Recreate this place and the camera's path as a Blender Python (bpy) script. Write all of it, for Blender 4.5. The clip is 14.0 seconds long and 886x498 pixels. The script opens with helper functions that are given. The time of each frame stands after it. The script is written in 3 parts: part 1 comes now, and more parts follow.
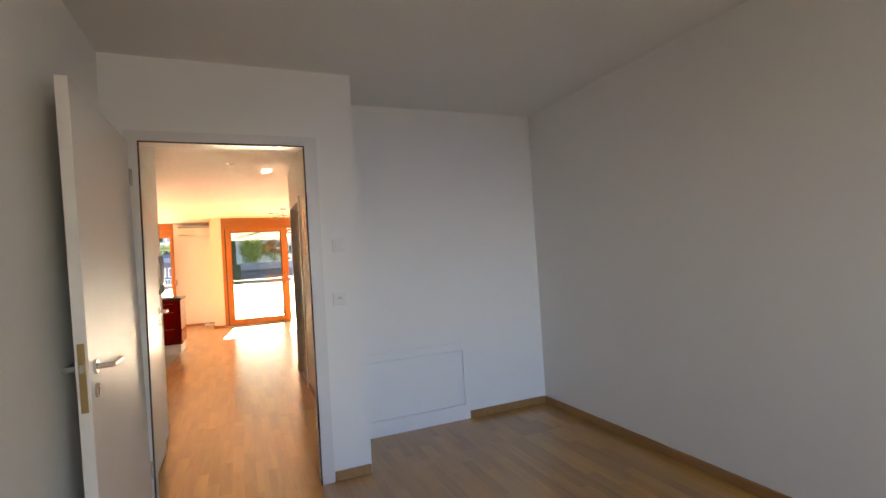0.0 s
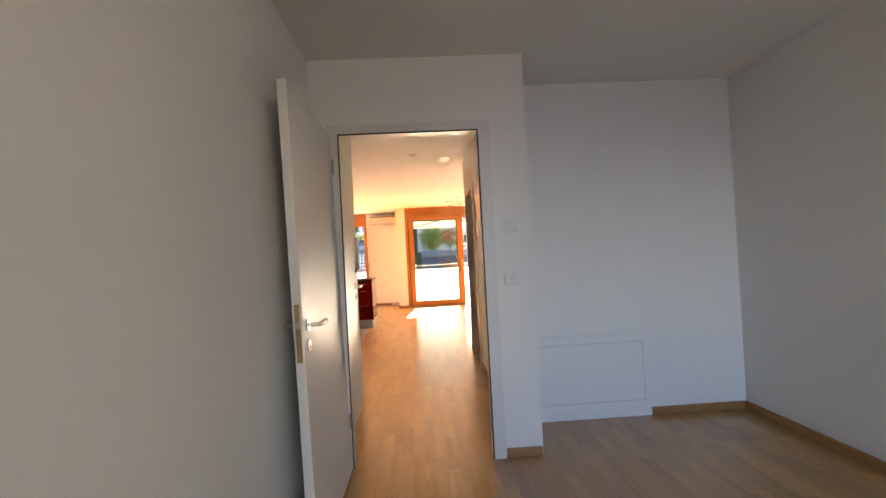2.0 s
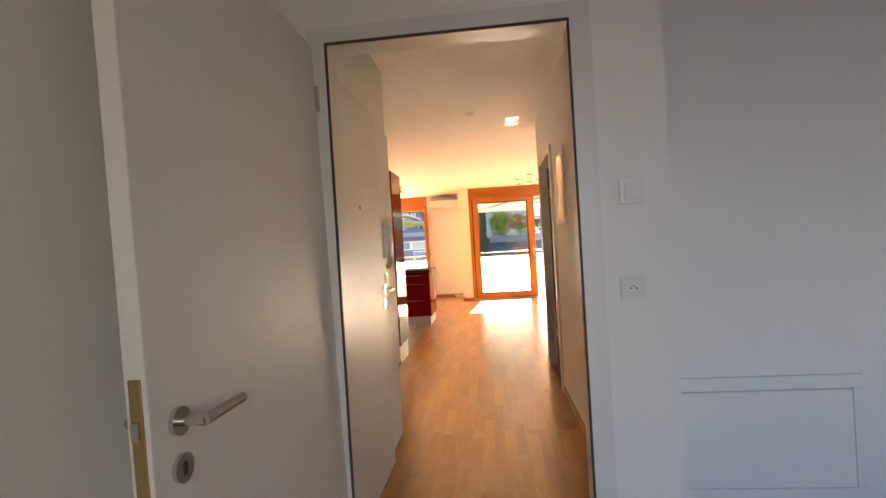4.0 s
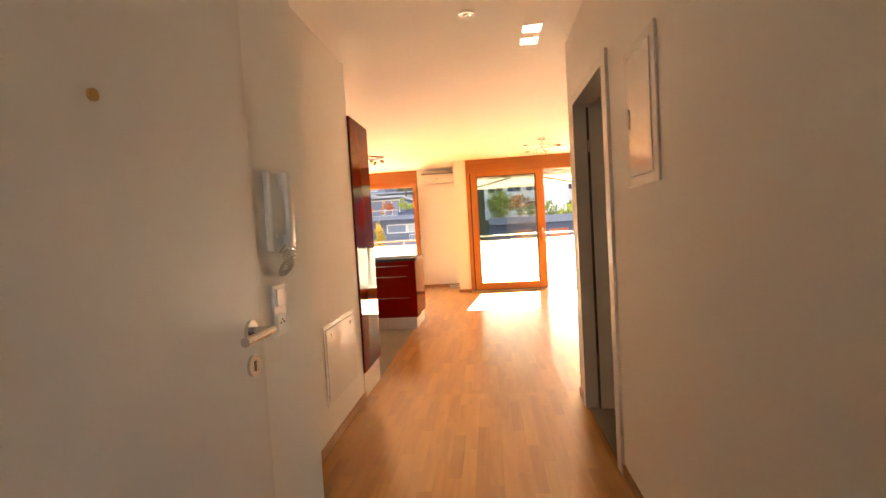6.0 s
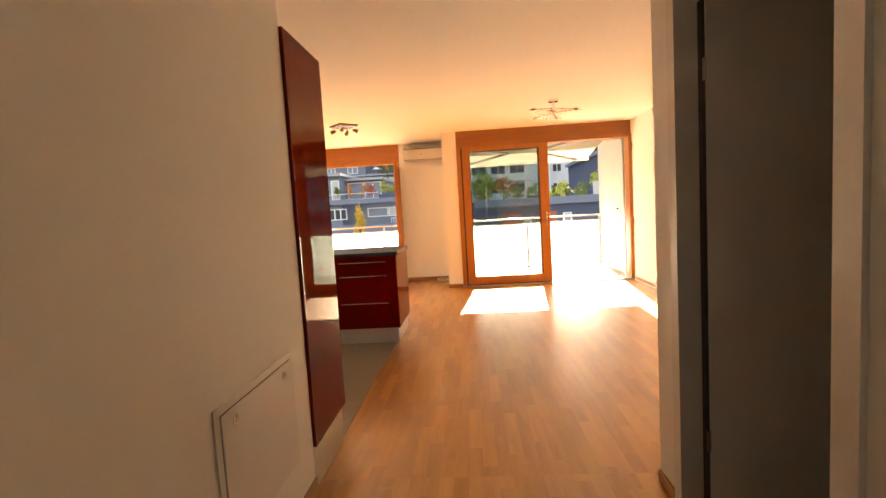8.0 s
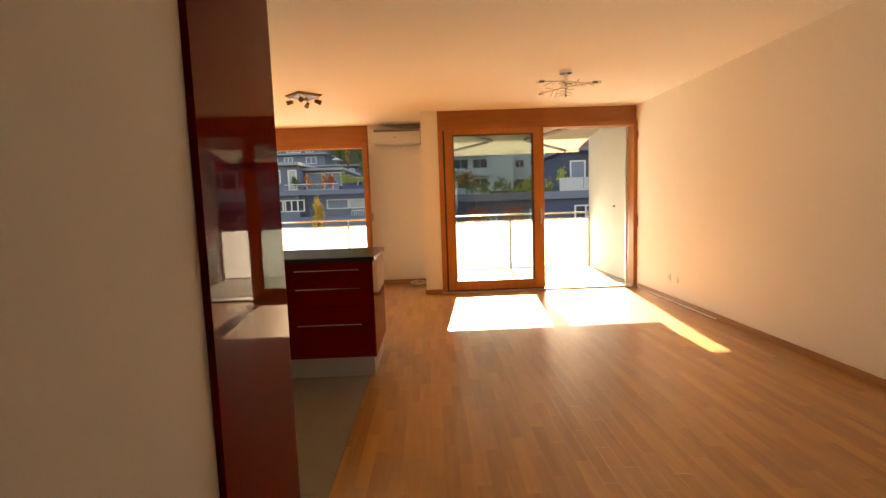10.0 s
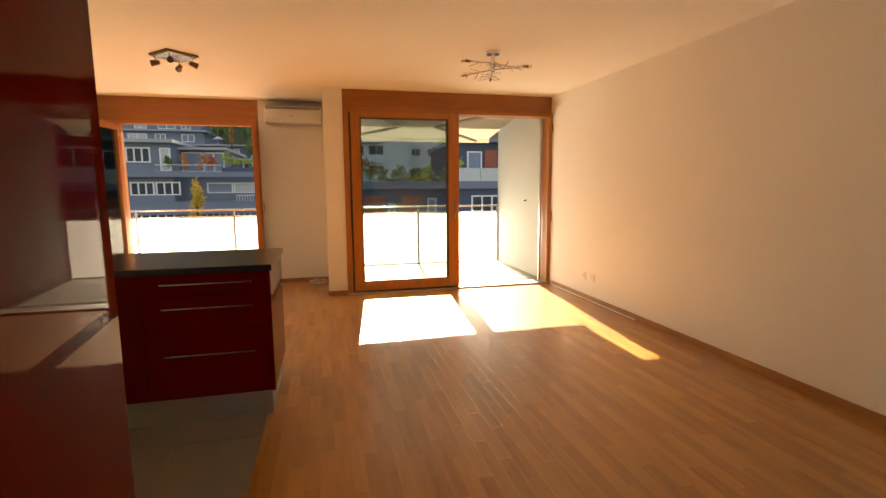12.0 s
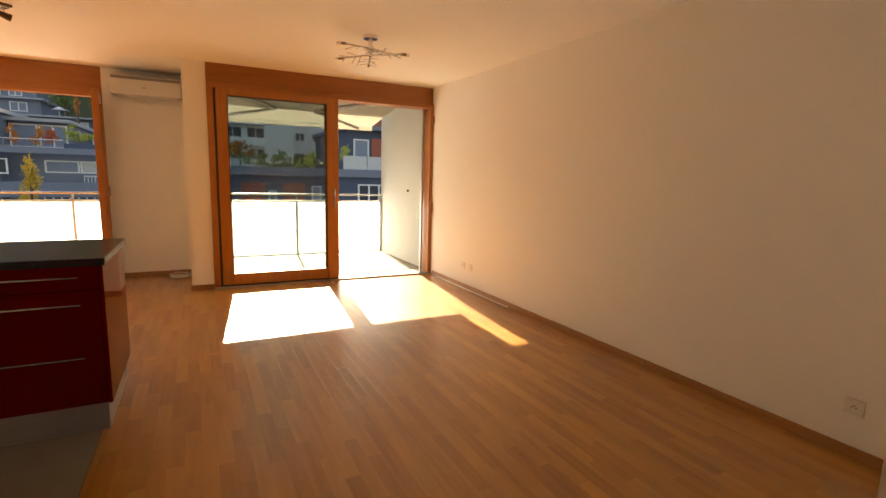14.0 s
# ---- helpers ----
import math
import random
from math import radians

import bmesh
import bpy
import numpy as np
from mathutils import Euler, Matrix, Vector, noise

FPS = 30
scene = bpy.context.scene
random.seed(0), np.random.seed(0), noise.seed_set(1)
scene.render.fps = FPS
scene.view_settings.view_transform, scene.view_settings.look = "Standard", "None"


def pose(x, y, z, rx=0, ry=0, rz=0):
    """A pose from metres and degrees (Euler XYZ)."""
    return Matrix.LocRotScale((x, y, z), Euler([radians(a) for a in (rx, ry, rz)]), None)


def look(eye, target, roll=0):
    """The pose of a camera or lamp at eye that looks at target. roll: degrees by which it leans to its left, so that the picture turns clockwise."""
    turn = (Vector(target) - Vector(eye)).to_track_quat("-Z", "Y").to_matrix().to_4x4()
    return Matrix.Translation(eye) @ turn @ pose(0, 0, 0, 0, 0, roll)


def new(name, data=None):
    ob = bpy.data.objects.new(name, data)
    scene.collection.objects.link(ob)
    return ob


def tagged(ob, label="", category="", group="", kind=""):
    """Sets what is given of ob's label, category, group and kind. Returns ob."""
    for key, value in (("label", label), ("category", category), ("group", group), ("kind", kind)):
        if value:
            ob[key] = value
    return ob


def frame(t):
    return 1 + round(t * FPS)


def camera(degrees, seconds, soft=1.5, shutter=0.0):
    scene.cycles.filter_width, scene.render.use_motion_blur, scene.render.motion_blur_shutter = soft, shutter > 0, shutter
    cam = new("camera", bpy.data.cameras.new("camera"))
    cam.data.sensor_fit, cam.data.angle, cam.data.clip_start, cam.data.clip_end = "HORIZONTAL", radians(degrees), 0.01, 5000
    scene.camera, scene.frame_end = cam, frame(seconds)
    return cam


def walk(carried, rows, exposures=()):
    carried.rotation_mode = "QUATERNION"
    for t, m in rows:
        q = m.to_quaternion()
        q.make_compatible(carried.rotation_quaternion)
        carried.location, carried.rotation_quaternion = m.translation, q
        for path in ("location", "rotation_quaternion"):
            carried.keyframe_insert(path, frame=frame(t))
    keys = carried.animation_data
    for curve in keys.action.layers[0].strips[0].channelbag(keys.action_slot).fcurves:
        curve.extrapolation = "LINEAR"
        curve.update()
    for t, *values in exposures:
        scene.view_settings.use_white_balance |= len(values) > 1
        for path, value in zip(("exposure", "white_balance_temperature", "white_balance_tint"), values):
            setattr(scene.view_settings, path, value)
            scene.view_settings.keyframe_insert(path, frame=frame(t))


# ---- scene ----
cam = camera(85.6, 14.0)
PATH = [
    (0, (0.466, 1.062, 1.325), (1.249, 2.902, 1.356), -3.5),
    (0.5, (0.462, 1.052, 1.31), (1.06, 2.96, 1.344), -3.3),
    (1, (0.459, 1.042, 1.281), (0.917, 2.989, 1.313), -3.2),
    (1.5, (0.46, 1.057, 1.261), (0.745, 3.036, 1.293), -3.1),
    (2, (0.467, 1.088, 1.27), (0.56, 3.086, 1.297), -3.0),
    (2.5, (0.482, 1.225, 1.28), (0.416, 3.224, 1.297), -3.0),
    (3, (0.512, 1.533, 1.296), (0.356, 3.527, 1.292), -2.8),
    (3.2, (0.52, 1.674, 1.286), (0.342, 3.666, 1.29), -2.9),
    (5.3, (0.568, 3.515, 1.307), (0.36, 5.503, 1.23), -3.7),
    (5.5, (0.541, 3.666, 1.296), (0.336, 5.654, 1.216), -3.6),
    (6, (0.489, 4.032, 1.273), (0.293, 6.02, 1.182), -3.4),
    (6.5, (0.448, 4.391, 1.267), (0.268, 6.38, 1.163), -3.4),
    (7, (0.395, 4.747, 1.271), (0.235, 6.737, 1.152), -3.3),
    (7.5, (0.326, 5.094, 1.283), (0.184, 7.085, 1.149), -3.2),
    (7.7, (0.312, 5.213, 1.287), (0.177, 7.203, 1.135), -3.3),
    (9.8, (0.025, 6.429, 1.304), (0.028, 8.42, 1.11), -2.2),
    (10, (-0.02, 6.515, 1.289), (0.022, 8.505, 1.091), -2.0),
    (10.5, (-0.086, 6.716, 1.3), (0.089, 8.697, 1.085), -1.5),
    (11, (-0.128, 6.905, 1.298), (0.175, 8.868, 1.067), -1.2),
    (11.5, (-0.131, 7.066, 1.328), (0.268, 9.01, 1.08), -0.8),
    (12, (-0.146, 7.142, 1.339), (0.327, 9.068, 1.081), -0.4),
    (12.5, (-0.153, 7.162, 1.351), (0.38, 9.071, 1.081), -0.1),
    (13, (-0.152, 7.164, 1.344), (0.419, 9.062, 1.069), 0.0),
    (13.5, (-0.114, 7.156, 1.342), (0.52, 9.032, 1.062), 0.3),
    (14, (-0.035, 7.178, 1.341), (0.87, 8.936, 1.045), 1.5),
]
walk(cam, [(t, look(eye, target, roll)) for t, eye, target, roll in PATH], exposures=[(0, 4.3, 9000, 20), (2, 4.2, 8600, 20), (3.2, 4.1, 8300, 20), (5.3, 4.25, 10200, 25), (6.5, 3.97, 10000, 24), (7.7, 3.55, 9900, 21), (9.8, 2.68, 9800, 16), (12, 2.38, 9300, 15), (14, 2.27, 9000, 15)])

# ---- world, sun, window light ----
SUN_EL, SUN_SLIP = radians(26.9), 0.108
world = bpy.data.worlds.new("sky")
scene.world = world
world.use_nodes = True
wn = world.node_tree
sky = wn.nodes.new("ShaderNodeTexSky")
sky.sky_type, sky.sun_disc, sky.sun_elevation, sky.sun_rotation = "NISHITA", False, SUN_EL, math.atan(SUN_SLIP)
wn.links.new(sky.outputs[0], wn.nodes["Background"].inputs[0])
wn.nodes["Background"].inputs[1].default_value = 0.07
sun = new("sun", bpy.data.lights.new("sun", "SUN"))
sun.data.energy, sun.data.angle, sun.data.color = 5.0, radians(0.5), (1.0, 0.92, 0.79)
sun.matrix_world = look((0, 40, 40), (-SUN_SLIP, 39, 40 - math.tan(SUN_EL) * 1.006))
# the bedroom window: blue sky from above, the pale ground and houses from below
for label, watts, tint, spot, aim, spread in (("bedroom_sky", 0.34, (0.05, 0.33, 1.0), (1.9, -1.62, 1.9), (1.9, 4.6, 0.0), 50),
                                               ("bedroom_outlook", 0.62, (0.62, 0.67, 0.76), (2.0, -1.62, 1.2), (-0.3, 1.0, 2.8), 115)):
    daylight = new(label, bpy.data.lights.new(label, "AREA"))
    daylight.data.shape, daylight.data.size, daylight.data.size_y = "RECTANGLE", 1.3, 0.6
    daylight.data.energy, daylight.data.color, daylight.data.spread = watts, tint, radians(spread)
    daylight.matrix_world = look(spot, aim)

# added fill lamp under the awning, hidden by the header, brightens the room
fill_lamp = new("balcony_fill_lamp", bpy.data.lights.new("balcony_fill_lamp", "AREA"))
fill_lamp.data.shape, fill_lamp.data.size, fill_lamp.data.size_y = "RECTANGLE", 1.7, 0.16
fill_lamp.data.energy, fill_lamp.data.color = 1.5, (1.0, 0.95, 0.88)
fill_lamp.matrix_world = look((1.15, 13.52, 2.38), (1.0, 11.5, 0.9))


# ---- materials ----
def base_mat(name, rough=0.5, metal=0.0, spec=0.5):
    m = bpy.data.materials.new(name)
    m.use_nodes = True
    b = m.node_tree.nodes["Principled BSDF"]
    b.inputs["Roughness"].default_value = rough
    b.inputs["Metallic"].default_value = metal
    b.inputs["Specular IOR Level"].default_value = spec
    return m, m.node_tree.nodes, m.node_tree.links, b


def rgba(c):
    return (c[0], c[1], c[2], 1)


def noisy(name, c1, c2, scale=6.0, rough=0.5, metal=0.0, bump=0.0, fine=120.0, spec=0.5, stretch=(1, 1, 1), vary=0.06):
    """Two colours mixed by coarse and fine noise, with a fine relief."""
    m, n, l, b = base_mat(name, rough, metal, spec)
    co = n.new("ShaderNodeTexCoord")
    mp = n.new("ShaderNodeMapping")
    mp.inputs["Scale"].default_value = stretch
    l.new(co.outputs["Object"], mp.inputs[0])
    a, f = n.new("ShaderNodeTexNoise"), n.new("ShaderNodeTexNoise")
    a.inputs["Scale"].default_value, f.inputs["Scale"].default_value = scale, fine
    a.inputs["Detail"].default_value = 5
    l.new(mp.outputs[0], a.inputs[0]), l.new(mp.outputs[0], f.inputs[0])
    mx = n.new("ShaderNodeMix")
    mx.data_type = "RGBA"
    mx.inputs[6].default_value, mx.inputs[7].default_value = rgba(c1), rgba(c2)
    l.new(a.outputs[0], mx.inputs[0]), l.new(mx.outputs[2], b.inputs["Base Color"])
    rr = n.new("ShaderNodeMapRange")
    rr.inputs[3].default_value, rr.inputs[4].default_value = max(0.02, rough - vary), min(1, rough + vary)
    l.new(a.outputs[0], rr.inputs[0]), l.new(rr.outputs[0], b.inputs["Roughness"])
    if bump:
        bp = n.new("ShaderNodeBump")
        bp.inputs["Strength"].default_value, bp.inputs["Distance"].default_value = bump, 0.002
        l.new(f.outputs[0], bp.inputs["Height"]), l.new(bp.outputs[0], b.inputs["Normal"])
    return m


def wood(name, dark, light, rough, by_island, along=(14, 0.9, 14), spread=0.5, coat=0.0):
    """Grain along y (or as `along` says), with each piece in a tone of its own."""
    m, n, l, b = base_mat(name, rough)
    co = n.new("ShaderNodeTexCoord")
    mp = n.new("ShaderNodeMapping")
    mp.inputs["Scale"].default_value = along
    l.new(co.outputs["Object"], mp.inputs[0])
    rnd = n.new("ShaderNodeNewGeometry").outputs["Random Per Island"] if by_island else n.new("ShaderNodeObjectInfo").outputs["Random"]
    sh = n.new("ShaderNodeVectorMath")
    sh.operation = "MULTIPLY_ADD"
    l.new(rnd, sh.inputs[0])
    sh.inputs[1].default_value = (37, 53, 11)
    l.new(mp.outputs[0], sh.inputs[2])
    g = n.new("ShaderNodeTexNoise")
    g.inputs["Scale"].default_value, g.inputs["Detail"].default_value, g.inputs["Distortion"].default_value = 2.2, 7, 0.6
    l.new(sh.outputs[0], g.inputs[0])
    ad = n.new("ShaderNodeMath")
    ad.operation = "MULTIPLY_ADD"
    l.new(rnd, ad.inputs[0])
    ad.inputs[1].default_value = spread
    l.new(g.outputs[0], ad.inputs[2])
    rp = n.new("ShaderNodeMapRange")
    rp.inputs[1].default_value, rp.inputs[2].default_value = 0.25, 0.75 + spread
    l.new(ad.outputs[0], rp.inputs[0])
    mx = n.new("ShaderNodeMix")
    mx.data_type = "RGBA"
    mx.inputs[6].default_value, mx.inputs[7].default_value = rgba(dark), rgba(light)
    l.new(rp.outputs[0], mx.inputs[0]), l.new(mx.outputs[2], b.inputs["Base Color"])
    bp = n.new("ShaderNodeBump")
    bp.inputs["Strength"].default_value, bp.inputs["Distance"].default_value = 0.12, 0.001
    l.new(g.outputs[0], bp.inputs["Height"]), l.new(bp.outputs[0], b.inputs["Normal"])
    b.inputs["Coat Weight"].default_value, b.inputs["Coat Roughness"].default_value = coat, 0.26
    return m


def glass(name, tint=(1, 1, 1), ior=1.45):
    """Thin pane: clear, with a real mirror part at its surface."""
    m = bpy.data.materials.new(name)
    m.use_nodes = True
    n, l = m.node_tree.nodes, m.node_tree.links
    out = n["Material Output"]
    n.remove(n["Principled BSDF"])
    t, g, fr, mx = n.new("ShaderNodeBsdfTransparent"), n.new("ShaderNodeBsdfGlossy"), n.new("ShaderNodeFresnel"), n.new("ShaderNodeMixShader")
    t.inputs[0].default_value = rgba(tint)
    g.inputs["Roughness"].default_value = 0.01
    fr.inputs[0].default_value = ior
    l.new(fr.outputs[0], mx.inputs[0]), l.new(t.outputs[0], mx.inputs[1]), l.new(g.outputs[0], mx.inputs[2])
    l.new(mx.outputs[0], out.inputs[0])
    return m


def frosted(name, c, share=0.3):
    m = bpy.data.materials.new(name)
    m.use_nodes = True
    n, l = m.node_tree.nodes, m.node_tree.links
    out = n["Material Output"]
    n.remove(n["Principled BSDF"])
    t, d, mx = n.new("ShaderNodeBsdfTranslucent"), n.new("ShaderNodeBsdfDiffuse"), n.new("ShaderNodeMixShader")
    t.inputs[0].default_value = d.inputs[0].default_value = rgba(c)
    mx.inputs[0].default_value = share
    l.new(t.outputs[0], mx.inputs[1]), l.new(d.outputs[0], mx.inputs[2]), l.new(mx.outputs[0], out.inputs[0])
    return m


PAINT = noisy("wall_paint", (0.83, 0.815, 0.78), (0.87, 0.855, 0.82), 1.5, 0.75, bump=0.12, fine=220)
CEIL = noisy("ceiling_paint", (0.84, 0.825, 0.79), (0.88, 0.865, 0.83), 1.2, 0.85, bump=0.1, fine=180)
DOORW = noisy("door_lacquer", (0.76, 0.74, 0.71), (0.80, 0.78, 0.75), 3, 0.46, bump=0.03, fine=300)
STEELW = noisy("frame_enamel", (0.74, 0.72, 0.69), (0.78, 0.76, 0.73), 4, 0.4)
GASKET = noisy("dark_gasket", (0.05, 0.035, 0.03), (0.08, 0.06, 0.05), 20, 0.7)
PARQ = wood("parquet_strip", (0.31, 0.115, 0.015), (0.56, 0.265, 0.048), 0.40, False, along=(9, 0.8, 9), spread=0.5, coat=1.0)
PARQI = wood("parquet_strips", (0.31, 0.115, 0.015), (0.56, 0.265, 0.048), 0.40, True, along=(9, 0.8, 9), spread=0.5, coat=1.0)
SKIRT = wood("skirting_oak", (0.30, 0.14, 0.05), (0.44, 0.22, 0.085), 0.4, False, spread=0.2)
LARCH = wood("window_larch", (0.33, 0.115, 0.03), (0.46, 0.19, 0.055), 0.38, False, along=(9, 9, 1.0), spread=0.15)
LARCHX = wood("header_larch", (0.29, 0.10, 0.028), (0.40, 0.155, 0.045), 0.42, False, along=(0.9, 9, 9), spread=0.15)
SUBF = noisy("joint_dark", (0.27, 0.10, 0.02), (0.34, 0.13, 0.03), 10, 0.9)
RED = noisy("red_gloss_lacquer", (0.14, 0.006, 0.0035), (0.16, 0.0075, 0.004), 3, 0.015, spec=0.3, vary=0.004)
RED.node_tree.nodes["Principled BSDF"].inputs["IOR"].default_value = 1.2
WORKTOP = noisy("dark_worktop", (0.025, 0.025, 0.028), (0.05, 0.05, 0.054), 60, 0.22, bump=0.06, fine=400)
ALU = noisy("brushed_aluminium", (0.48, 0.47, 0.45), (0.58, 0.57, 0.55), 8, 0.4, 0.9, stretch=(1, 1, 20))
STEEL = noisy("satin_steel", (0.55, 0.54, 0.52), (0.63, 0.62, 0.60), 30, 0.24, 1.0)
CHROME = noisy("chrome", (0.72, 0.72, 0.72), (0.78, 0.78, 0.78), 10, 0.1, 1.0)
BRASS = noisy("worn_brass", (0.42, 0.29, 0.13), (0.52, 0.38, 0.19), 40, 0.35, 1.0)
TILE = noisy("pale_floor_tile", (0.19, 0.175, 0.15), (0.24, 0.22, 0.19), 5, 0.42, bump=0.05)
GROUT = noisy("tile_grout", (0.13, 0.12, 0.105), (0.17, 0.16, 0.145), 30, 0.9)
PLASTIC = noisy("white_plastic", (0.76, 0.75, 0.71), (0.79, 0.78, 0.74), 10, 0.35)
DARKP = noisy("dark_plastic", (0.03, 0.03, 0.03), (0.05, 0.05, 0.05), 20, 0.5)
BRONZE = noisy("dark_bronze", (0.12, 0.075, 0.05), (0.17, 0.11, 0.07), 30, 0.35, 0.8)
GLASS = glass("window_glass", (0.93, 0.96, 0.95))
VEILED = glass("coated_glass", (0.60, 0.67, 0.67), 1.7)
RAILG = frosted("frosted_white_glass", (0.66, 0.67, 0.68), 0.1)
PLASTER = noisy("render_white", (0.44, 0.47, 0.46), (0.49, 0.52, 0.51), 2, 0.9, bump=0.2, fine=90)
DECK = noisy("balcony_slab_tile", (0.25, 0.26, 0.22), (0.31, 0.31, 0.27), 4, 0.7, bump=0.1)
CANVAS = frosted("awning_canvas", (0.62, 0.60, 0.54))
AWNM = noisy("awning_arm_paint", (0.22, 0.22, 0.22), (0.28, 0.28, 0.28), 10, 0.5)
# grey render with the blue cast of sky-lit shade mixed into its colour
GREYF = noisy("blue_tinted_grey_facade", (0.15, 0.175, 0.235), (0.185, 0.21, 0.27), 0.4, 0.85, bump=0.2, fine=12)
PALEF = noisy("pale_grey_facade", (0.30, 0.31, 0.33), (0.36, 0.37, 0.39), 0.4, 0.85)
DARKF = noisy("charcoal_facade", (0.055, 0.075, 0.125), (0.075, 0.095, 0.15), 0.4, 0.85)
WHITEF = noisy("white_facade", (0.60, 0.61, 0.62), (0.68, 0.69, 0.70), 0.4, 0.85)
REDF = noisy("rust_red_panel", (0.30, 0.075, 0.045), (0.38, 0.10, 0.06), 0.8, 0.7)
BRICKR = noisy("brick_red_roof", (0.26, 0.10, 0.07), (0.33, 0.13, 0.09), 2, 0.85)
WINW = noisy("white_window_frame", (0.66, 0.67, 0.68), (0.74, 0.75, 0.76), 2, 0.5)
PANE = noisy("far_window_pane", (0.03, 0.035, 0.045), (0.07, 0.08, 0.10), 1.2, 0.25, spec=0.1)
PANEB = noisy("far_blue_blind", (0.16, 0.20, 0.29), (0.20, 0.25, 0.34), 2, 0.5)
RAILF = noisy("far_railing_glass", (0.38, 0.40, 0.42), (0.50, 0.52, 0.54), 6, 0.3)
GRASS = noisy("hillside_scrub", (0.045, 0.06, 0.025), (0.09, 0.10, 0.035), 0.15, 0.95)
ASPH = noisy("street_asphalt", (0.045, 0.045, 0.047), (0.065, 0.065, 0.065), 0.3, 0.9)
LEAFY = noisy("yellow_leaf", (0.55, 0.33, 0.03), (0.65, 0.45, 0.07), 3, 0.7)
LEAFG = noisy("green_leaf", (0.07, 0.12, 0.03), (0.16, 0.22, 0.05), 3, 0.7)
LEAFL = noisy("lime_leaf", (0.28, 0.32, 0.05), (0.38, 0.40, 0.09), 3, 0.7)
LEAFR = noisy("red_leaf", (0.45, 0.08, 0.03), (0.55, 0.14, 0.05), 3, 0.7)
LEAFO = noisy("orange_leaf", (0.55, 0.17, 0.02), (0.62, 0.24, 0.04), 3, 0.7)
BARK = noisy("bark", (0.10, 0.07, 0.05), (0.16, 0.12, 0.09), 8, 0.9)


# ---- building blocks ----
def box(bm, x0, x1, y0, y1, z0, z1, bevel=0.0):
    r = bmesh.ops.create_cube(bm, size=1, matrix=Matrix.Translation(((x0 + x1) / 2, (y0 + y1) / 2, (z0 + z1) / 2)) @ Matrix.Diagonal((x1 - x0, y1 - y0, z1 - z0, 1)))
    if bevel:
        es = list({e for v in r["verts"] for e in v.link_edges})
        bmesh.ops.bevel(bm, geom=es, offset=bevel, segments=2, affect="EDGES", profile=0.5)
    return bm


def boxes(*rows, bevel=0.0):
    bm = bmesh.new()
    for r in rows:
        box(bm, *r, bevel=bevel)
    return bm


def rod(bm, p, q, r, seg=12, r2=None):
    p, q = Vector(p), Vector(q)
    d = q - p
    bmesh.ops.create_cone(bm, cap_ends=True, segments=seg, radius1=r, radius2=r if r2 is None else r2, depth=d.length,
                          matrix=Matrix.Translation((p + q) / 2) @ d.to_track_quat("Z", "Y").to_matrix().to_4x4())
    return bm


def rods(*rows, seg=12):
    bm = bmesh.new()
    for p, q, r in rows:
        rod(bm, p, q, r, seg)
    return bm


def mesh_of(name, bm, mat, smooth=False):
    me = bpy.data.meshes.new(name)
    bmesh.ops.recalc_face_normals(bm, faces=bm.faces)
    bm.to_mesh(me)
    bm.free()
    me.materials.append(mat)
    if smooth:
        for p in me.polygons:
            p.use_smooth = True
        me.set_sharp_from_angle(angle=radians(40))
    return me


def part(name, bm, mat, parent=None, label="", smooth=False):
    ob = new(name, mesh_of(name, bm, mat, smooth))
    if parent is not None:
        ob.parent = parent
    return tagged(ob, label) if label else ob


def thing(name, label, category, group=""):
    """An empty that holds the parts of one thing."""
    return tagged(new(name), label, category, group)


def setting(name, bm, mat, label=""):
    return tagged(part(name, bm, mat), label or name.replace("_", " "), name.split("_")[0], kind="structure")


H = 2.51
# ---- bedroom ----
setting("wall_bedroom_left", boxes((-0.30, -0.175, -1.75, 4.05, 0, H)), PAINT, "white painted plaster wall of the bedroom")
setting("wall_bedroom_right", boxes((2.866, 3.0, -1.75, 7.42, 0, H)), PAINT, "white painted plaster wall of the bedroom")
setting("wall_bedroom_back", boxes((-0.175, 1.0, -1.75, -1.6, 0, H), (2.7, 2.866, -1.75, -1.6, 0, H), (1.0, 2.7, -1.75, -1.6, 0, 0.8), (1.0, 2.7, -1.75, -1.6, 2.2, H)), PAINT,
        "white painted wall with a window opening")
setting("wall_bedroom_door", boxes((-0.30, -0.028, 4.05, 4.16, 0, H), (0.877, 1.164, 4.05, 4.16, 0, H), (-0.028, 0.877, 4.05, 4.16, 2.063, H)), PAINT,
        "white painted partition wall with the doorway")
setting("wall_bedroom_niche", boxes((1.164, 2.866, 4.615, 4.72, 0, H), (1.09, 1.164, 4.16, 4.72, 0, H)), PAINT, "white painted wall set back beside the door")
ceil_bm = boxes((-3.1, 3.0, -1.75, 13.36, H, H + 0.2), (-3.1, 0.10, 13.36, 14.35, H, H + 0.2))
setting("ceiling", ceil_bm, CEIL, "smooth white painted ceiling")
setting("floor", boxes((-3.1, 3.0, -1.75, 14.45, -0.25, -0.006)), SUBF, "dark joints under the oak strip parquet")


def skirting(name, *runs):
    setting(name, boxes(*runs, bevel=0.003), SKIRT, "narrow oak skirting board")


skirting("baseboard_bedroom", (0.935, 1.16, 4.036, 4.05, 0, 0.058), (2.13, 2.852, 4.601, 4.615, 0, 0.058), (2.852, 2.866, -1.6, 4.615, 0, 0.058), (-0.175, -0.161, -1.6, 4.03, 0, 0.058))

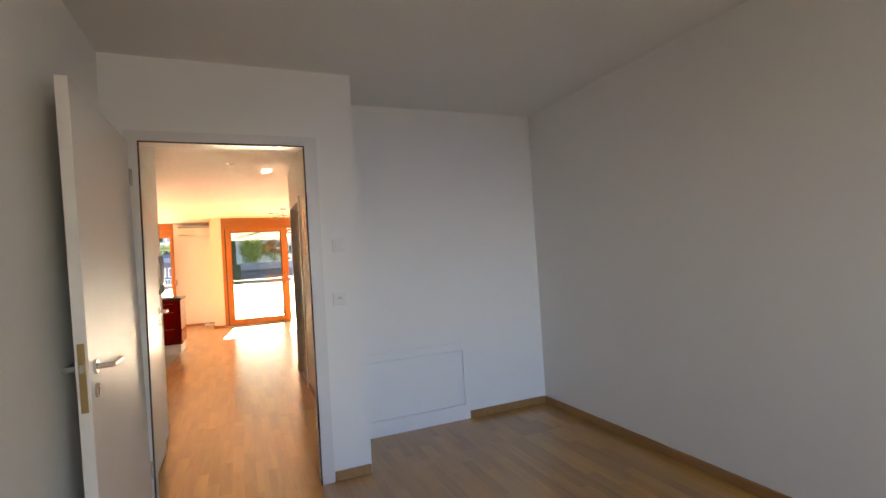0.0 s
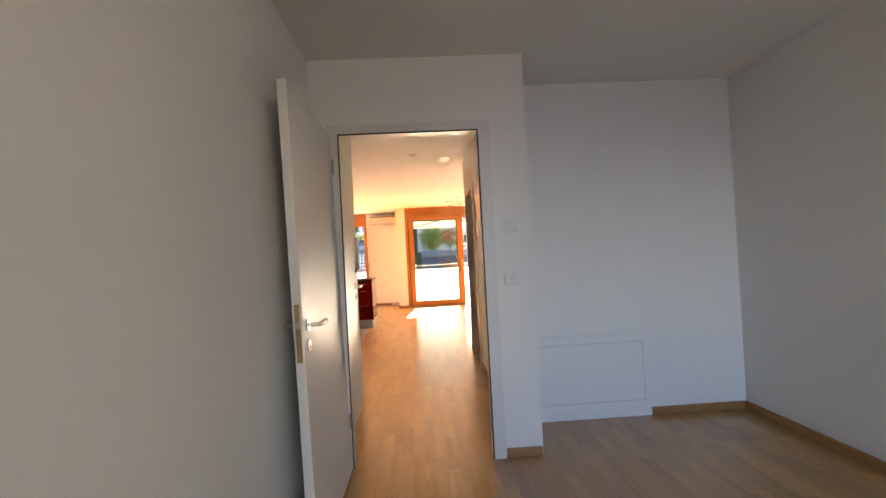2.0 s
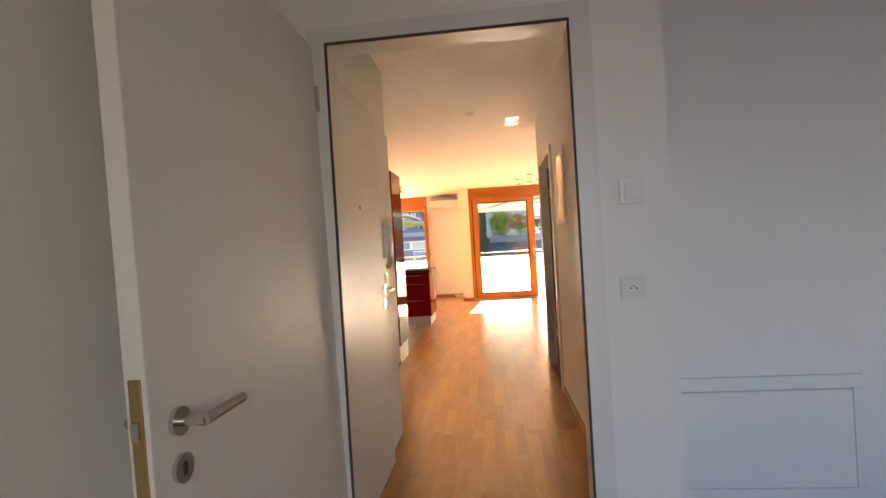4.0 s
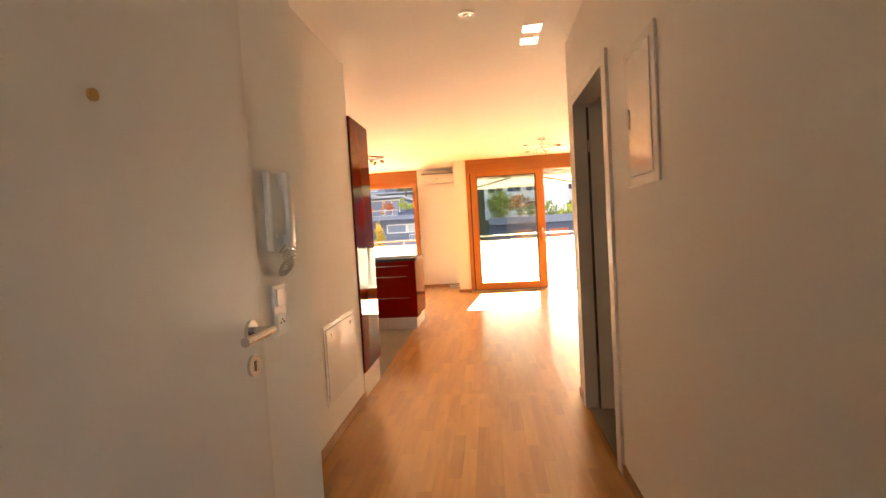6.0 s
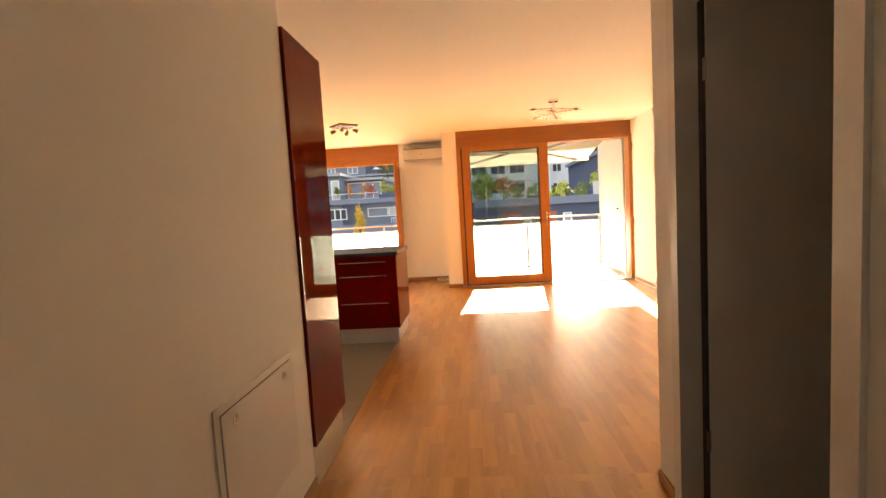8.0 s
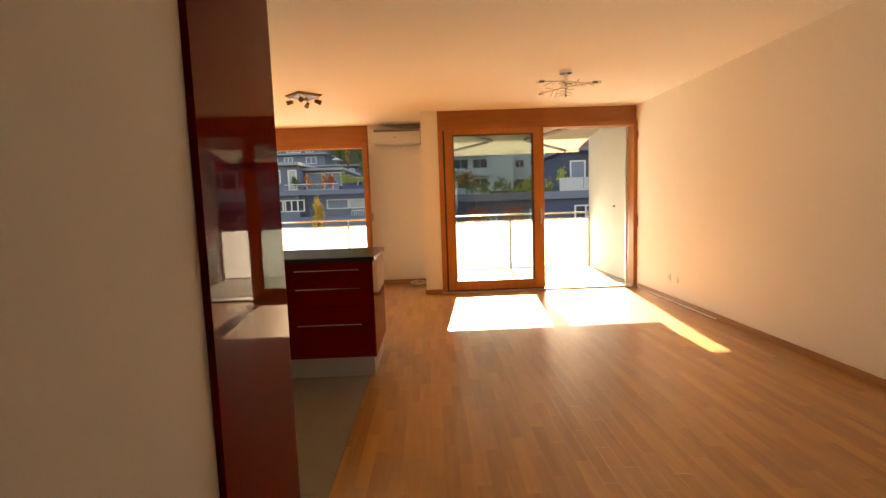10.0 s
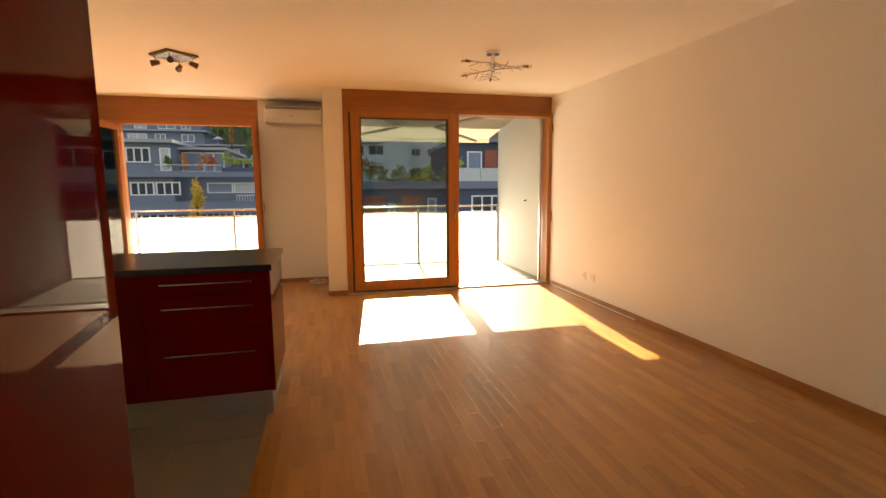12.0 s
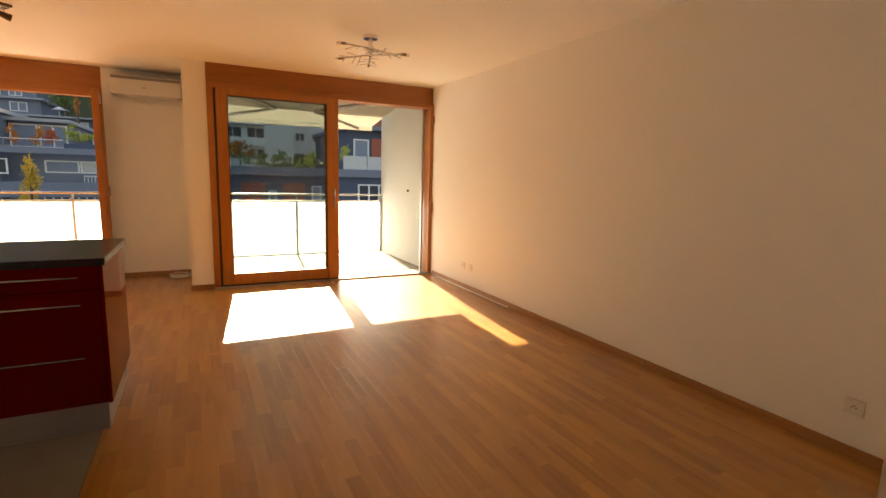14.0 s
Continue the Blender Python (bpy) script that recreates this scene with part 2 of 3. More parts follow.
# steel door frame of the bedroom, with its dark gasket line
fr = tagged(new("door_frame_1"), "white steel door frame with dark gasket", "door frame", kind="structure")
part("jamb", boxes((-0.028, -0.009, 4.043, 4.17, 0, 2.063), (-0.075, -0.009, 4.036, 4.05, 0, 2.10)), STEELW, fr)
part("jamb", boxes((0.858, 0.877, 4.043, 4.17, 0, 2.063), (0.858, 0.93, 4.036, 4.05, 0, 2.10)), STEELW, fr)
part("head", boxes((-0.009, 0.858, 4.043, 4.17, 2.045, 2.063), (-0.009, 0.858, 4.036, 4.05, 2.045, 2.10)), STEELW, fr)
part("gasket", boxes((-0.009, -0.002, 4.034, 4.046, 0, 2.045), (0.851, 0.858, 4.034, 4.046, 0, 2.045), (-0.002, 0.851, 4.034, 4.046, 2.038, 2.045)), GASKET, fr)
part("strike_plate", boxes((0.852, 0.857, 4.052, 4.075, 0.86, 1.08)), BRASS, fr, "worn brass strike plate")


def lever_set(parent, mat=None, both=False):
    """Lever handle, rosette and lock rosette on a leaf's +x face (local x out of the leaf, y towards the hinge)."""
    mat = mat or STEEL
    hd = part("handle", rods(((0, 0, 0), (0.009, 0, 0), 0.026), ((0.009, 0, 0), (0.055, 0, 0), 0.010), ((0.055, -0.006, 0), (0.055, 0.125, 0), 0.0105), seg=20), mat, parent, "satin steel lever handle", True)
    lk = part("lock_rosette", rods(((0, 0, -0.085), (0.008, 0, -0.085), 0.026), seg=20), mat, parent, "round steel lock rosette", True)
    part("keyhole", boxes((0.008, 0.0095, -0.004, 0.004, -0.098, -0.074)), DARKP, lk)
    return hd, lk


leaf = thing("bedroom_door", "open white lacquered door with steel lever handle", "door")
part("leaf", boxes((-0.04, 0, -0.944, 0, 0.008, 2.037), bevel=0.002), DOORW, leaf)
pl = part("latch_plate", boxes((-0.031, -0.009, -0.9475, -0.943, 0.86, 1.10), bevel=0.001), BRASS, leaf, "worn brass latch plate")
part("latch", boxes((-0.026, -0.014, -0.955, -0.9475, 1.0, 1.03)), STEEL, pl)
for sub in lever_set(leaf):
    sub.matrix_basis = pose(0, -0.875, 1.005)
back = part("back_handle", rods(((-0.04, -0.875, 1.005), (-0.09, -0.875, 1.005), 0.010), ((-0.09, -0.881, 1.005), (-0.09, -0.75, 1.005), 0.010), seg=16), STEEL, leaf, "satin steel lever handle", True)
for hz in (0.25, 1.8):
    part("hinge", rods(((0.006, -0.002, hz), (0.006, -0.002, hz + 0.09), 0.008)), STEEL, leaf, "", True)
leaf.matrix_basis = pose(-0.012, 4.03, 0, 0, -1.2)

# service flap low in the niche
flap = thing("service_flap", "white painted service panel low on the wall", "panel")
part("surround", boxes((1.172, 2.128, 4.600, 4.615, 0, 0.118), (1.172, 2.128, 4.600, 4.615, 0.562, 0.62), (2.086, 2.128, 4.600, 4.615, 0.118, 0.562), bevel=0.002), PAINT, flap)
part("door", boxes((1.172, 2.081, 4.597, 4.613, 0.122, 0.556), bevel=0.002), PAINT, flap)


def wall_plate(name, label, kind, m):
    """A flush plate in the local x-z plane, facing -y."""
    t = thing(name, label, kind)
    part("plate", boxes((-0.042, 0.042, -0.009, 0, -0.042, 0.042), bevel=0.003), PLASTIC, t)
    if kind == "switch":
        part("rocker", boxes((-0.027, 0.027, -0.014, -0.009, -0.027, 0.027), bevel=0.002), PLASTIC, t)
    else:
        part("insert", boxes((-0.03, 0.03, -0.011, -0.009, -0.03, 0.03), bevel=0.001), PLASTIC, t)
        for hx, hz in ((-0.009, 0.0), (0.009, 0.0), (0, 0.008)):
            part("hole", rods(((hx, -0.0125, hz), (hx, -0.0105, hz), 0.0032), seg=8), DARKP, t)
    t.matrix_basis = m
    return t


wall_plate("light_switch", "square white rocker switch on the wall", "switch", pose(1.037, 4.05, 1.435))
wall_plate("wall_socket", "square white three-pin socket on the wall", "socket", pose(1.024, 4.05, 1.105))

# ---- hall ----
setting("wall_hall_entry", boxes((-0.30, -0.14, 4.16, 4.24, 0, H), (-0.30, -0.14, 5.19, 5.625, 0, H), (-0.30, -0.14, 4.24, 5.19, 2.06, H), (-0.66, -0.30, 5.525, 5.625, 0, H)), PAINT, "white painted hall wall round the entrance door")
setting("wall_hall_left", boxes((-0.66, -0.518, 5.625, 7.54, 0, H), (-3.1, -0.66, 7.46, 7.54, 0, H)), PAINT, "white painted hall wall")
setting("wall_hall_right", boxes((1.09, 1.20, 4.72, 6.465, 0, H), (1.09, 1.20, 7.30, 7.535, 0, H), (1.09, 1.20, 6.465, 7.30, 2.04, H)), PAINT, "white painted hall wall with a doorway")
setting("wall_outer_stair", boxes((-0.42, -0.30, 4.16, 5.525, 0, H)), PAINT, "plain wall behind the entrance door")
skirting("baseboard_hall", (-0.518, -0.508, 5.625, 7.54, 0, 0.058), (1.078, 1.09, 4.17, 6.40, 0, 0.058), (1.078, 1.09, 7.36, 7.535, 0, 0.058))

entry = thing("entrance_door", "closed white flat entrance door with lever handle", "door")
part("leaf", boxes((-0.16, -0.10, 4.255, 5.175, 0.006, 2.035), bevel=0.002), DOORW, entry)
part("frame", boxes((-0.2, -0.105, 4.172, 4.247, 0, 2.10), (-0.2, -0.115, 5.182, 5.225, 0, 2.10), (-0.2, -0.115, 4.247, 5.182, 2.043, 2.10), bevel=0.002), STEELW, entry, "white steel frame")
part("gasket", boxes((-0.2, -0.118, 4.247, 4.255, 0, 2.043), (-0.2, -0.125, 5.175, 5.182, 0, 2.043)), GASKET, entry)
for sub in lever_set(entry):
    sub.matrix_basis = pose(-0.10, 5.128, 1.05, 0, 0, 0) @ Matrix.Diagonal((1, -1, 1, 1))
for hz in (0.25, 1.46, 1.85):
    part("hinge", rods(((-0.093, 4.25, hz), (-0.093, 4.25, hz + 0.055), 0.009), ((-0.093, 4.25, hz + 0.06), (-0.093, 4.25, hz + 0.115), 0.009)), STEELW, entry, "white enamelled hinge", True)
part("spyhole", rods(((-0.10, 4.715, 1.505), (-0.095, 4.715, 1.505), 0.010), seg=14), BRASS, entry, "small brass spyhole", True)

ic = thing("intercom_handset", "white wall intercom with handset and coiled cord", "intercom")
part("base", boxes((0, 0.022, 0, 0.105, -0.115, 0.115), bevel=0.006), PLASTIC, ic)
hs = bmesh.new()
box(hs, 0.030, 0.050, 0.056, 0.102, -0.105, 0.112, 0.010)
box(hs, 0.020, 0.046, 0.053, 0.105, 0.062, 0.122, 0.013)
box(hs, 0.020, 0.046, 0.053, 0.105, -0.116, -0.062, 0.013)
part("handset", hs, PLASTIC, ic, "", True)
part("call_button", boxes((0.022, 0.026, 0.018, 0.036, -0.075, -0.057), bevel=0.002), PLASTIC, ic)
cord = bpy.data.curves.new("cord", "CURVE")
cord.dimensions, cord.bevel_depth = "3D", 0.0028
sp = cord.splines.new("POLY")
pts = []
for i in range(260):
    u = i / 259
    a = u * 2 * math.pi * 22
    drop = math.sin(u * math.pi)
    pts.append((0.032 + 0.010 * math.cos(a) + 0.012 * math.sin(u * 7), 0.028 + 0.052 * u + 0.016 * math.sin(u * 9) + 0.009 * math.sin(a), -0.105 - 0.072 * drop + 0.008 * math.sin(a * 1.02 + 1), 1))
sp.points.add(len(pts) - 1)
for p, c in zip(sp.points, pts):
    p.co = c
cd = new("cord", cord)
cord.materials.append(noisy("cord_beige", (0.50, 0.45, 0.36), (0.56, 0.51, 0.42), 30, 0.45))
cd.parent = ic
ic.matrix_basis = pose(-0.14, 5.33, 1.345)

sw = thing("switch_and_socket", "white two-gang plate with rocker and socket", "switch")
part("plate", boxes((-0.04, 0.04, -0.010, 0, -0.075, 0.075), bevel=0.003), PLASTIC, sw)
part("rocker", boxes((-0.026, 0.026, -0.016, -0.010, 0.012, 0.064), bevel=0.002), PLASTIC, sw)
so = part("socket_insert", boxes((-0.028, 0.028, -0.013, -0.010, -0.064, -0.010), bevel=0.002), PLASTIC, sw)
for hx, hz in ((-0.010, -0.036), (0.010, -0.036), (0, -0.028)):
    part("hole", rods(((hx, -0.0145, hz), (hx, -0.0125, hz), 0.0033), seg=8), DARKP, so)
sw.matrix_basis = pose(-0.14, 5.37, 1.06, 0, 0, 90)

hatch = thing("floor_manifold_hatch", "white metal access hatch with two turn locks", "hatch")
part("frame", boxes((-0.518, -0.511, 6.735, 6.765, 0.27, 0.70), (-0.518, -0.511, 7.33, 7.358, 0.27, 0.70), (-0.518, -0.511, 6.735, 7.358, 0.70, 0.727), (-0.518, -0.511, 6.735, 7.358, 0.243, 0.27), bevel=0.001), STEELW, hatch)
part("gap", boxes((-0.518, -0.5125, 6.765, 7.33, 0.27, 0.70)), GASKET, hatch)
hd = part("door", boxes((-0.512, -0.507, 6.769, 7.326, 0.274, 0.696), bevel=0.0015), STEELW, hatch)
for ly in (6.85, 7.25):
    lk = part("turn_lock", rods(((-0.507, ly, 0.655), (-0.504, ly, 0.655), 0.016), seg=18), STEEL, hd, "steel turn lock", True)
    part("slot", boxes((-0.504, -0.5035, ly - 0.002, ly + 0.002, 0.645, 0.665)), DARKP, hd)

fuse = thing("fuse_box", "flat white metal fuse box door on the wall", "fuse box")
part("frame", boxes((1.08, 1.09, 5.755, 5.80, 1.39, 1.94), (1.08, 1.09, 6.075, 6.115, 1.39, 1.94), (1.08, 1.09, 5.80, 6.075, 1.39, 1.425), (1.08, 1.09, 5.80, 6.075, 1.905, 1.94), bevel=0.002), STEELW, fuse)
fd = part("door", boxes((1.077, 1.088, 5.805, 6.07, 1.43, 1.90), bevel=0.002), noisy("fuse_box_enamel", (0.76, 0.74, 0.70), (0.79, 0.77, 0.73), 6, 0.16), fuse)
part("pull", boxes((1.071, 1.077, 6.045, 6.058, 1.62, 1.70), bevel=0.002), STEELW, fd)

fb = tagged(new("door_frame_2"), "white steel frame of the side room door", "door frame", kind="structure")
part("jamb", boxes((1.084, 1.21, 6.465, 6.485, 0, 2.04), (1.074, 1.09, 6.405, 6.485, 0, 2.075)), STEELW, fb)
part("jamb", boxes((1.084, 1.21, 7.28, 7.30, 0, 2.04), (1.074, 1.09, 7.28, 7.345, 0, 2.075)), STEELW, fb)
part("head", boxes((1.084, 1.21, 6.485, 7.28, 2.02, 2.04), (1.074, 1.09, 6.485, 7.28, 2.02, 2.075)), STEELW, fb)
sd = thing("side_room_door", "white lacquered door standing wide open in its frame", "door")
part("leaf", boxes((0.008, 0.85, 0, 0.04, 0.01, 1.99), bevel=0.002), DOORW, sd)
# dark strip along the leaf edge, drawn for the shaded gap at the frame
part("edge_gap_strip", boxes((-0.004, 0.008, 0.004, 0.036, 0.01, 1.99)), GASKET, sd)
for hz in (0.3, 1.7):
    part("hinge", rods(((0.002, -0.004, hz), (0.002, -0.004, hz + 0.08), 0.007)), STEEL, sd, "", True)
sd.matrix_basis = pose(1.158, 7.232, 0, 0, 0, -2)
setting("wall_side_room", boxes((2.72, 2.86, 4.72, 7.42, 0, H)), PAINT, "plain wall of the side room")
setting("floor_side_room", boxes((1.10, 2.72, 4.72, 7.42, -0.006, 0.003)), TILE, "pale tiled floor of the side room")

for ly in (7.20, 7.41):
    dl = thing("downlight", "square recessed ceiling downlight with satin trim", "ceiling light", "hall downlights")
    part("trim", boxes((0.772, 0.888, ly - 0.058, ly - 0.048, H - 0.005, H), (0.772, 0.888, ly + 0.048, ly + 0.058, H - 0.005, H), (0.772, 0.782, ly - 0.048, ly + 0.048, H - 0.005, H), (0.878, 0.888, ly - 0.048, ly + 0.048, H - 0.005, H)), ALU, dl)
    part("diffuser", boxes((0.782, 0.878, ly - 0.048, ly + 0.048, H - 0.003, H)), PLASTIC, dl)
sm = thing("ceiling_detector", "small round white ceiling sensor", "sensor")
part("housing", rods(((0.425, 6.89, H), (0.425, 6.89, H - 0.012), 0.045), ((0.425, 6.89, H - 0.012), (0.425, 6.89, H - 0.022), 0.024), seg=24), PLASTIC, sm, "", True)

# ---- living room and kitchen ----
setting("wall_living_right", boxes((2.84, 3.0, 7.42, 13.36, 0, H)), PAINT, "long white painted wall of the living room")
setting("wall_living_back", boxes((1.20, 2.84, 7.42, 7.53, 0, H)), PAINT, "white painted wall beside the hall")
setting("wall_column", boxes((-0.13, 0.10, 13.165, 14.35, 0, H)), PAINT, "white painted column between the windows")
setting("wall_aircon", boxes((-0.98, -0.13, 14.2, 14.35, 0, H)), PAINT, "white painted wall under the air conditioner")
setting("wall_kitchen_left", boxes((-3.1, -2.95, 7.43, 14.35, 0, H)), PAINT, "white painted kitchen wall")
skirting("baseboard_living", (2.826, 2.84, 7.53, 13.06, 0, 0.058), (-0.13, 0.098, 13.151, 13.165, 0, 0.058), (-0.98, -0.145, 14.186, 14.2, 0, 0.058), (-0.144, -0.13, 13.165, 14.186, 0, 0.058))

# sliding door
s1 = tagged(new("window_1"), "larch framed sliding balcony door, slid half open", "sliding door", kind="structure")
part("header", boxes((0.10, 2.84, 13.17, 13.36, 2.30, H)), LARCHX, s1, "larch header board")
part("frame_head", boxes((0.10, 2.84, 13.13, 13.34, 2.245, 2.30), bevel=0.003), LARCHX, s1)
part("frame_post", boxes((0.10, 0.165, 13.14, 13.34, 0, 2.245), bevel=0.003), LARCH, s1)
part("frame_post", boxes((2.79, 2.84, 13.13, 13.34, 0, 2.245), bevel=0.003), LARCH, s1)
part("track", boxes((0.10, 2.84, 13.12, 13.36, -0.004, 0.022), bevel=0.003), ALU, s1, "aluminium threshold track")
part("fixed_sash", boxes((0.165, 0.27, 13.215, 13.30, 0.02, 2.245), (1.43, 1.54, 13.215, 13.30, 0.02, 2.245), (0.27, 1.43, 13.215, 13.30, 0.02, 0.15), (0.27, 1.43, 13.215, 13.30, 2.195, 2.245)), LARCH, s1, "fixed larch sash behind")
# dark filler put in the gaps round the sash in place of their shade
part("dark_gap_fill", boxes((0.165, 0.192, 13.15, 13.213, 0.02, 2.245), (0.17, 1.545, 13.145, 13.2, 0.022, 0.038)), GASKET, s1)
sash = part("sash", boxes((0.19, 0.30, 13.13, 13.20, 0.04, 2.255), (1.405, 1.545, 13.13, 13.20, 0.04, 2.255), (0.30, 1.405, 13.13, 13.20, 0.04, 0.17), (0.30, 1.405, 13.13, 13.20, 2.18, 2.255), bevel=0.004), LARCH, s1, "larch sliding sash")
pn = part("pane", boxes((0.30, 1.405, 13.158, 13.164, 0.17, 2.18)), VEILED, sash, "coated double glass pane")
pn.visible_shadow = False
part("glazing_bead", boxes((0.30, 0.312, 13.135, 13.15, 0.17, 2.18), (1.375, 1.405, 13.135, 13.15, 0.17, 2.18), (0.312, 1.375, 13.135, 13.15, 2.162, 2.18)), GASKET, sash)
part("sash_handle", boxes((1.475, 1.495, 13.095, 13.108, 0.93, 1.16), (1.478, 1.492, 13.108, 13.13, 0.955, 0.975), (1.478, 1.492, 13.108, 13.13, 1.115, 1.135), bevel=0.003), STEEL, sash, "steel pull handle")
part("shutter_strap_guide", boxes((2.805, 2.838, 13.10, 13.13, 0.85, 1.0), (2.805, 2.838, 13.10, 13.13, 2.05, 2.15), bevel=0.004), LARCH, s1)
part("guide_rail", boxes((2.74, 2.765, 13.27, 13.31, 0.02, 2.245)), ALU, s1, "aluminium blind guide rail")

# kitchen window with two casements swung inward
s2 = tagged(new("window_2"), "larch kitchen window with both casements open", "window", kind="structure")
part("header", boxes((-2.95, -0.98, 14.19, 14.35, 2.21, H)), LARCHX, s2, "larch header board")
part("frame", boxes((-2.72, -2.66, 14.19, 14.33, 0.0, 2.21), (-1.04, -0.98, 14.19, 14.33, 0.0, 2.21), (-2.66, -1.04, 14.19, 14.33, 2.17, 2.21), (-2.66, -1.04, 14.19, 14.33, 0.0, 0.06),
                    (-2.95, -2.72, 14.19, 14.33, 2.17, 2.21), (-2.95, -2.72, 14.19, 14.33, 0.0, 0.06), bevel=0.003), LARCH, s2)
side_pane = part("side_pane", boxes((-2.95, -2.72, 14.255, 14.263, 0.06, 2.17)), GLASS, s2, "narrow fixed glass pane")
side_pane.visible_shadow = False


def casement(m):
    c = part("casement", boxes((-0.03, 0.03, -0.80, -0.72, 0.07, 2.16), (-0.03, 0.03, -0.08, 0, 0.07, 2.16), (-0.03, 0.03, -0.72, -0.08, 0.07, 0.16), (-0.03, 0.03, -0.72, -0.08, 2.08, 2.16), bevel=0.004), LARCH, s2, "open larch casement")
    g = part("pane", boxes((-0.004, 0.004, -0.72, -0.08, 0.16, 2.08)), GLASS, c)
    g.visible_shadow = False
    part("casement_handle", rods(((0.03, -0.77, 1.05), (0.07, -0.77, 1.05), 0.009), ((0.07, -0.77, 1.05), (0.07, -0.77, 1.16), 0.009)), STEEL, c, "steel window handle", True)
    c.matrix_basis = m


casement(pose(-2.67, 14.19, 0, 0, 0, -6))
casement(pose(-1.02, 14.19, 0, 0, 0, 6))

# air conditioner
ac = thing("air_conditioner", "white wall-mounted split air conditioner", "air conditioner")
acb = bmesh.new()
box(acb, -0.88, -0.145, 13.99, 14.2, 2.165, 2.39, 0.02)
part("body", acb, PLASTIC, ac, "", True)
for i in range(7):
    part("intake_slat", boxes((-0.85, -0.17, 14.02 + i * 0.022, 14.032 + i * 0.022, 2.387, 2.394)), DARKP, ac)
part("front_grille", boxes((-0.86, -0.16, 13.984, 13.992, 2.34, 2.372)), noisy("intake_grey", (0.2, 0.2, 0.2), (0.3, 0.3, 0.29), 90, 0.6), ac, "dark intake slot")
part("flap", boxes((-0.865, -0.16, 13.984, 14.02, 2.17, 2.205), bevel=0.004), PLASTIC, ac)
part("badge", boxes((-0.56, -0.52, 13.986, 13.991, 2.25, 2.256)), DARKP, ac)
cb = bpy.data.curves.new("cable_coil", "CURVE")
cb.dimensions, cb.bevel_depth = "3D", 0.006
sp = cb.splines.new("POLY")
sp.points.add(119)
for i, p in enumerate(sp.points):
    a = i / 119 * 2 * math.pi * 4
    p.co = (-0.27 + 0.10 * math.cos(a) + 0.02 * math.sin(a * 2.7), 13.98 + 0.08 * math.sin(a) + 0.012 * math.cos(a * 1.7), 0.008 + 0.06 * i / 119 * (0.6 + 0.4 * math.sin(a * 1.3)), 1)
cb.materials.append(PLASTIC)
ac.matrix_basis = pose(0, 0, 0.035)
tagged(new("cable_coil", cb), "coil of white cable lying on the parquet", "cable")

# island
isl = thing("kitchen_island", "dark red glossy island unit with three drawers", "kitchen island")
part("carcass", boxes((-2.1, -0.487, 10.03, 10.745, 0.15, 0.87)), RED, isl)
part("side_panel", boxes((-0.487, -0.468, 10.008, 10.75, 0.15, 0.87), bevel=0.0015), RED, isl)
for z0, z1, hz in ((0.748, 0.867, 0.815), (0.545, 0.745, 0.678), (0.153, 0.542, 0.408)):
    dr = part("drawer_front", boxes((-1.14, -0.489, 10.01, 10.029, z0, z1), bevel=0.0015), RED, isl)
    part("bar_handle", boxes((-1.04, -0.565, 9.988, 9.992, hz - 0.004, hz + 0.004), (-1.02, -1.01, 9.992, 10.01, hz - 0.003, hz + 0.003), (-0.595, -0.585, 9.992, 10.01, hz - 0.003, hz + 0.003), bevel=0.001), STEEL, dr, "slim steel bar handle")
part("door_front", boxes((-2.1, -1.143, 10.01, 10.029, 0.153, 0.867), bevel=0.0015), RED, isl)
part("plinth", boxes((-2.08, -0.49, 10.035, 10.72, 0.0, 0.15)), ALU, isl, "brushed aluminium plinth")
wt = tagged(part("worktop", boxes((-2.12, -0.455, 9.992, 10.77, 0.87, 0.907), bevel=0.002), WORKTOP), "dark stone-look worktop on the island", "worktop")

tall = thing("tall_cabinet", "tall dark red glossy kitchen cabinet", "cabinet")
part("side_panel", boxes((-0.524, -0.502, 7.542, 8.065, 0.20, 2.14), bevel=0.0015), RED, tall)
part("carcass", boxes((-1.10, -0.524, 7.542, 8.045, 0.20, 2.14)), RED, tall)
part("door", boxes((-1.10, -0.522, 8.047, 8.065, 0.203, 2.137), bevel=0.0015), RED, tall)
part("plinth", boxes((-1.09, -0.515, 7.542, 8.03, 0.0, 0.20)), ALU, tall, "brushed aluminium plinth")

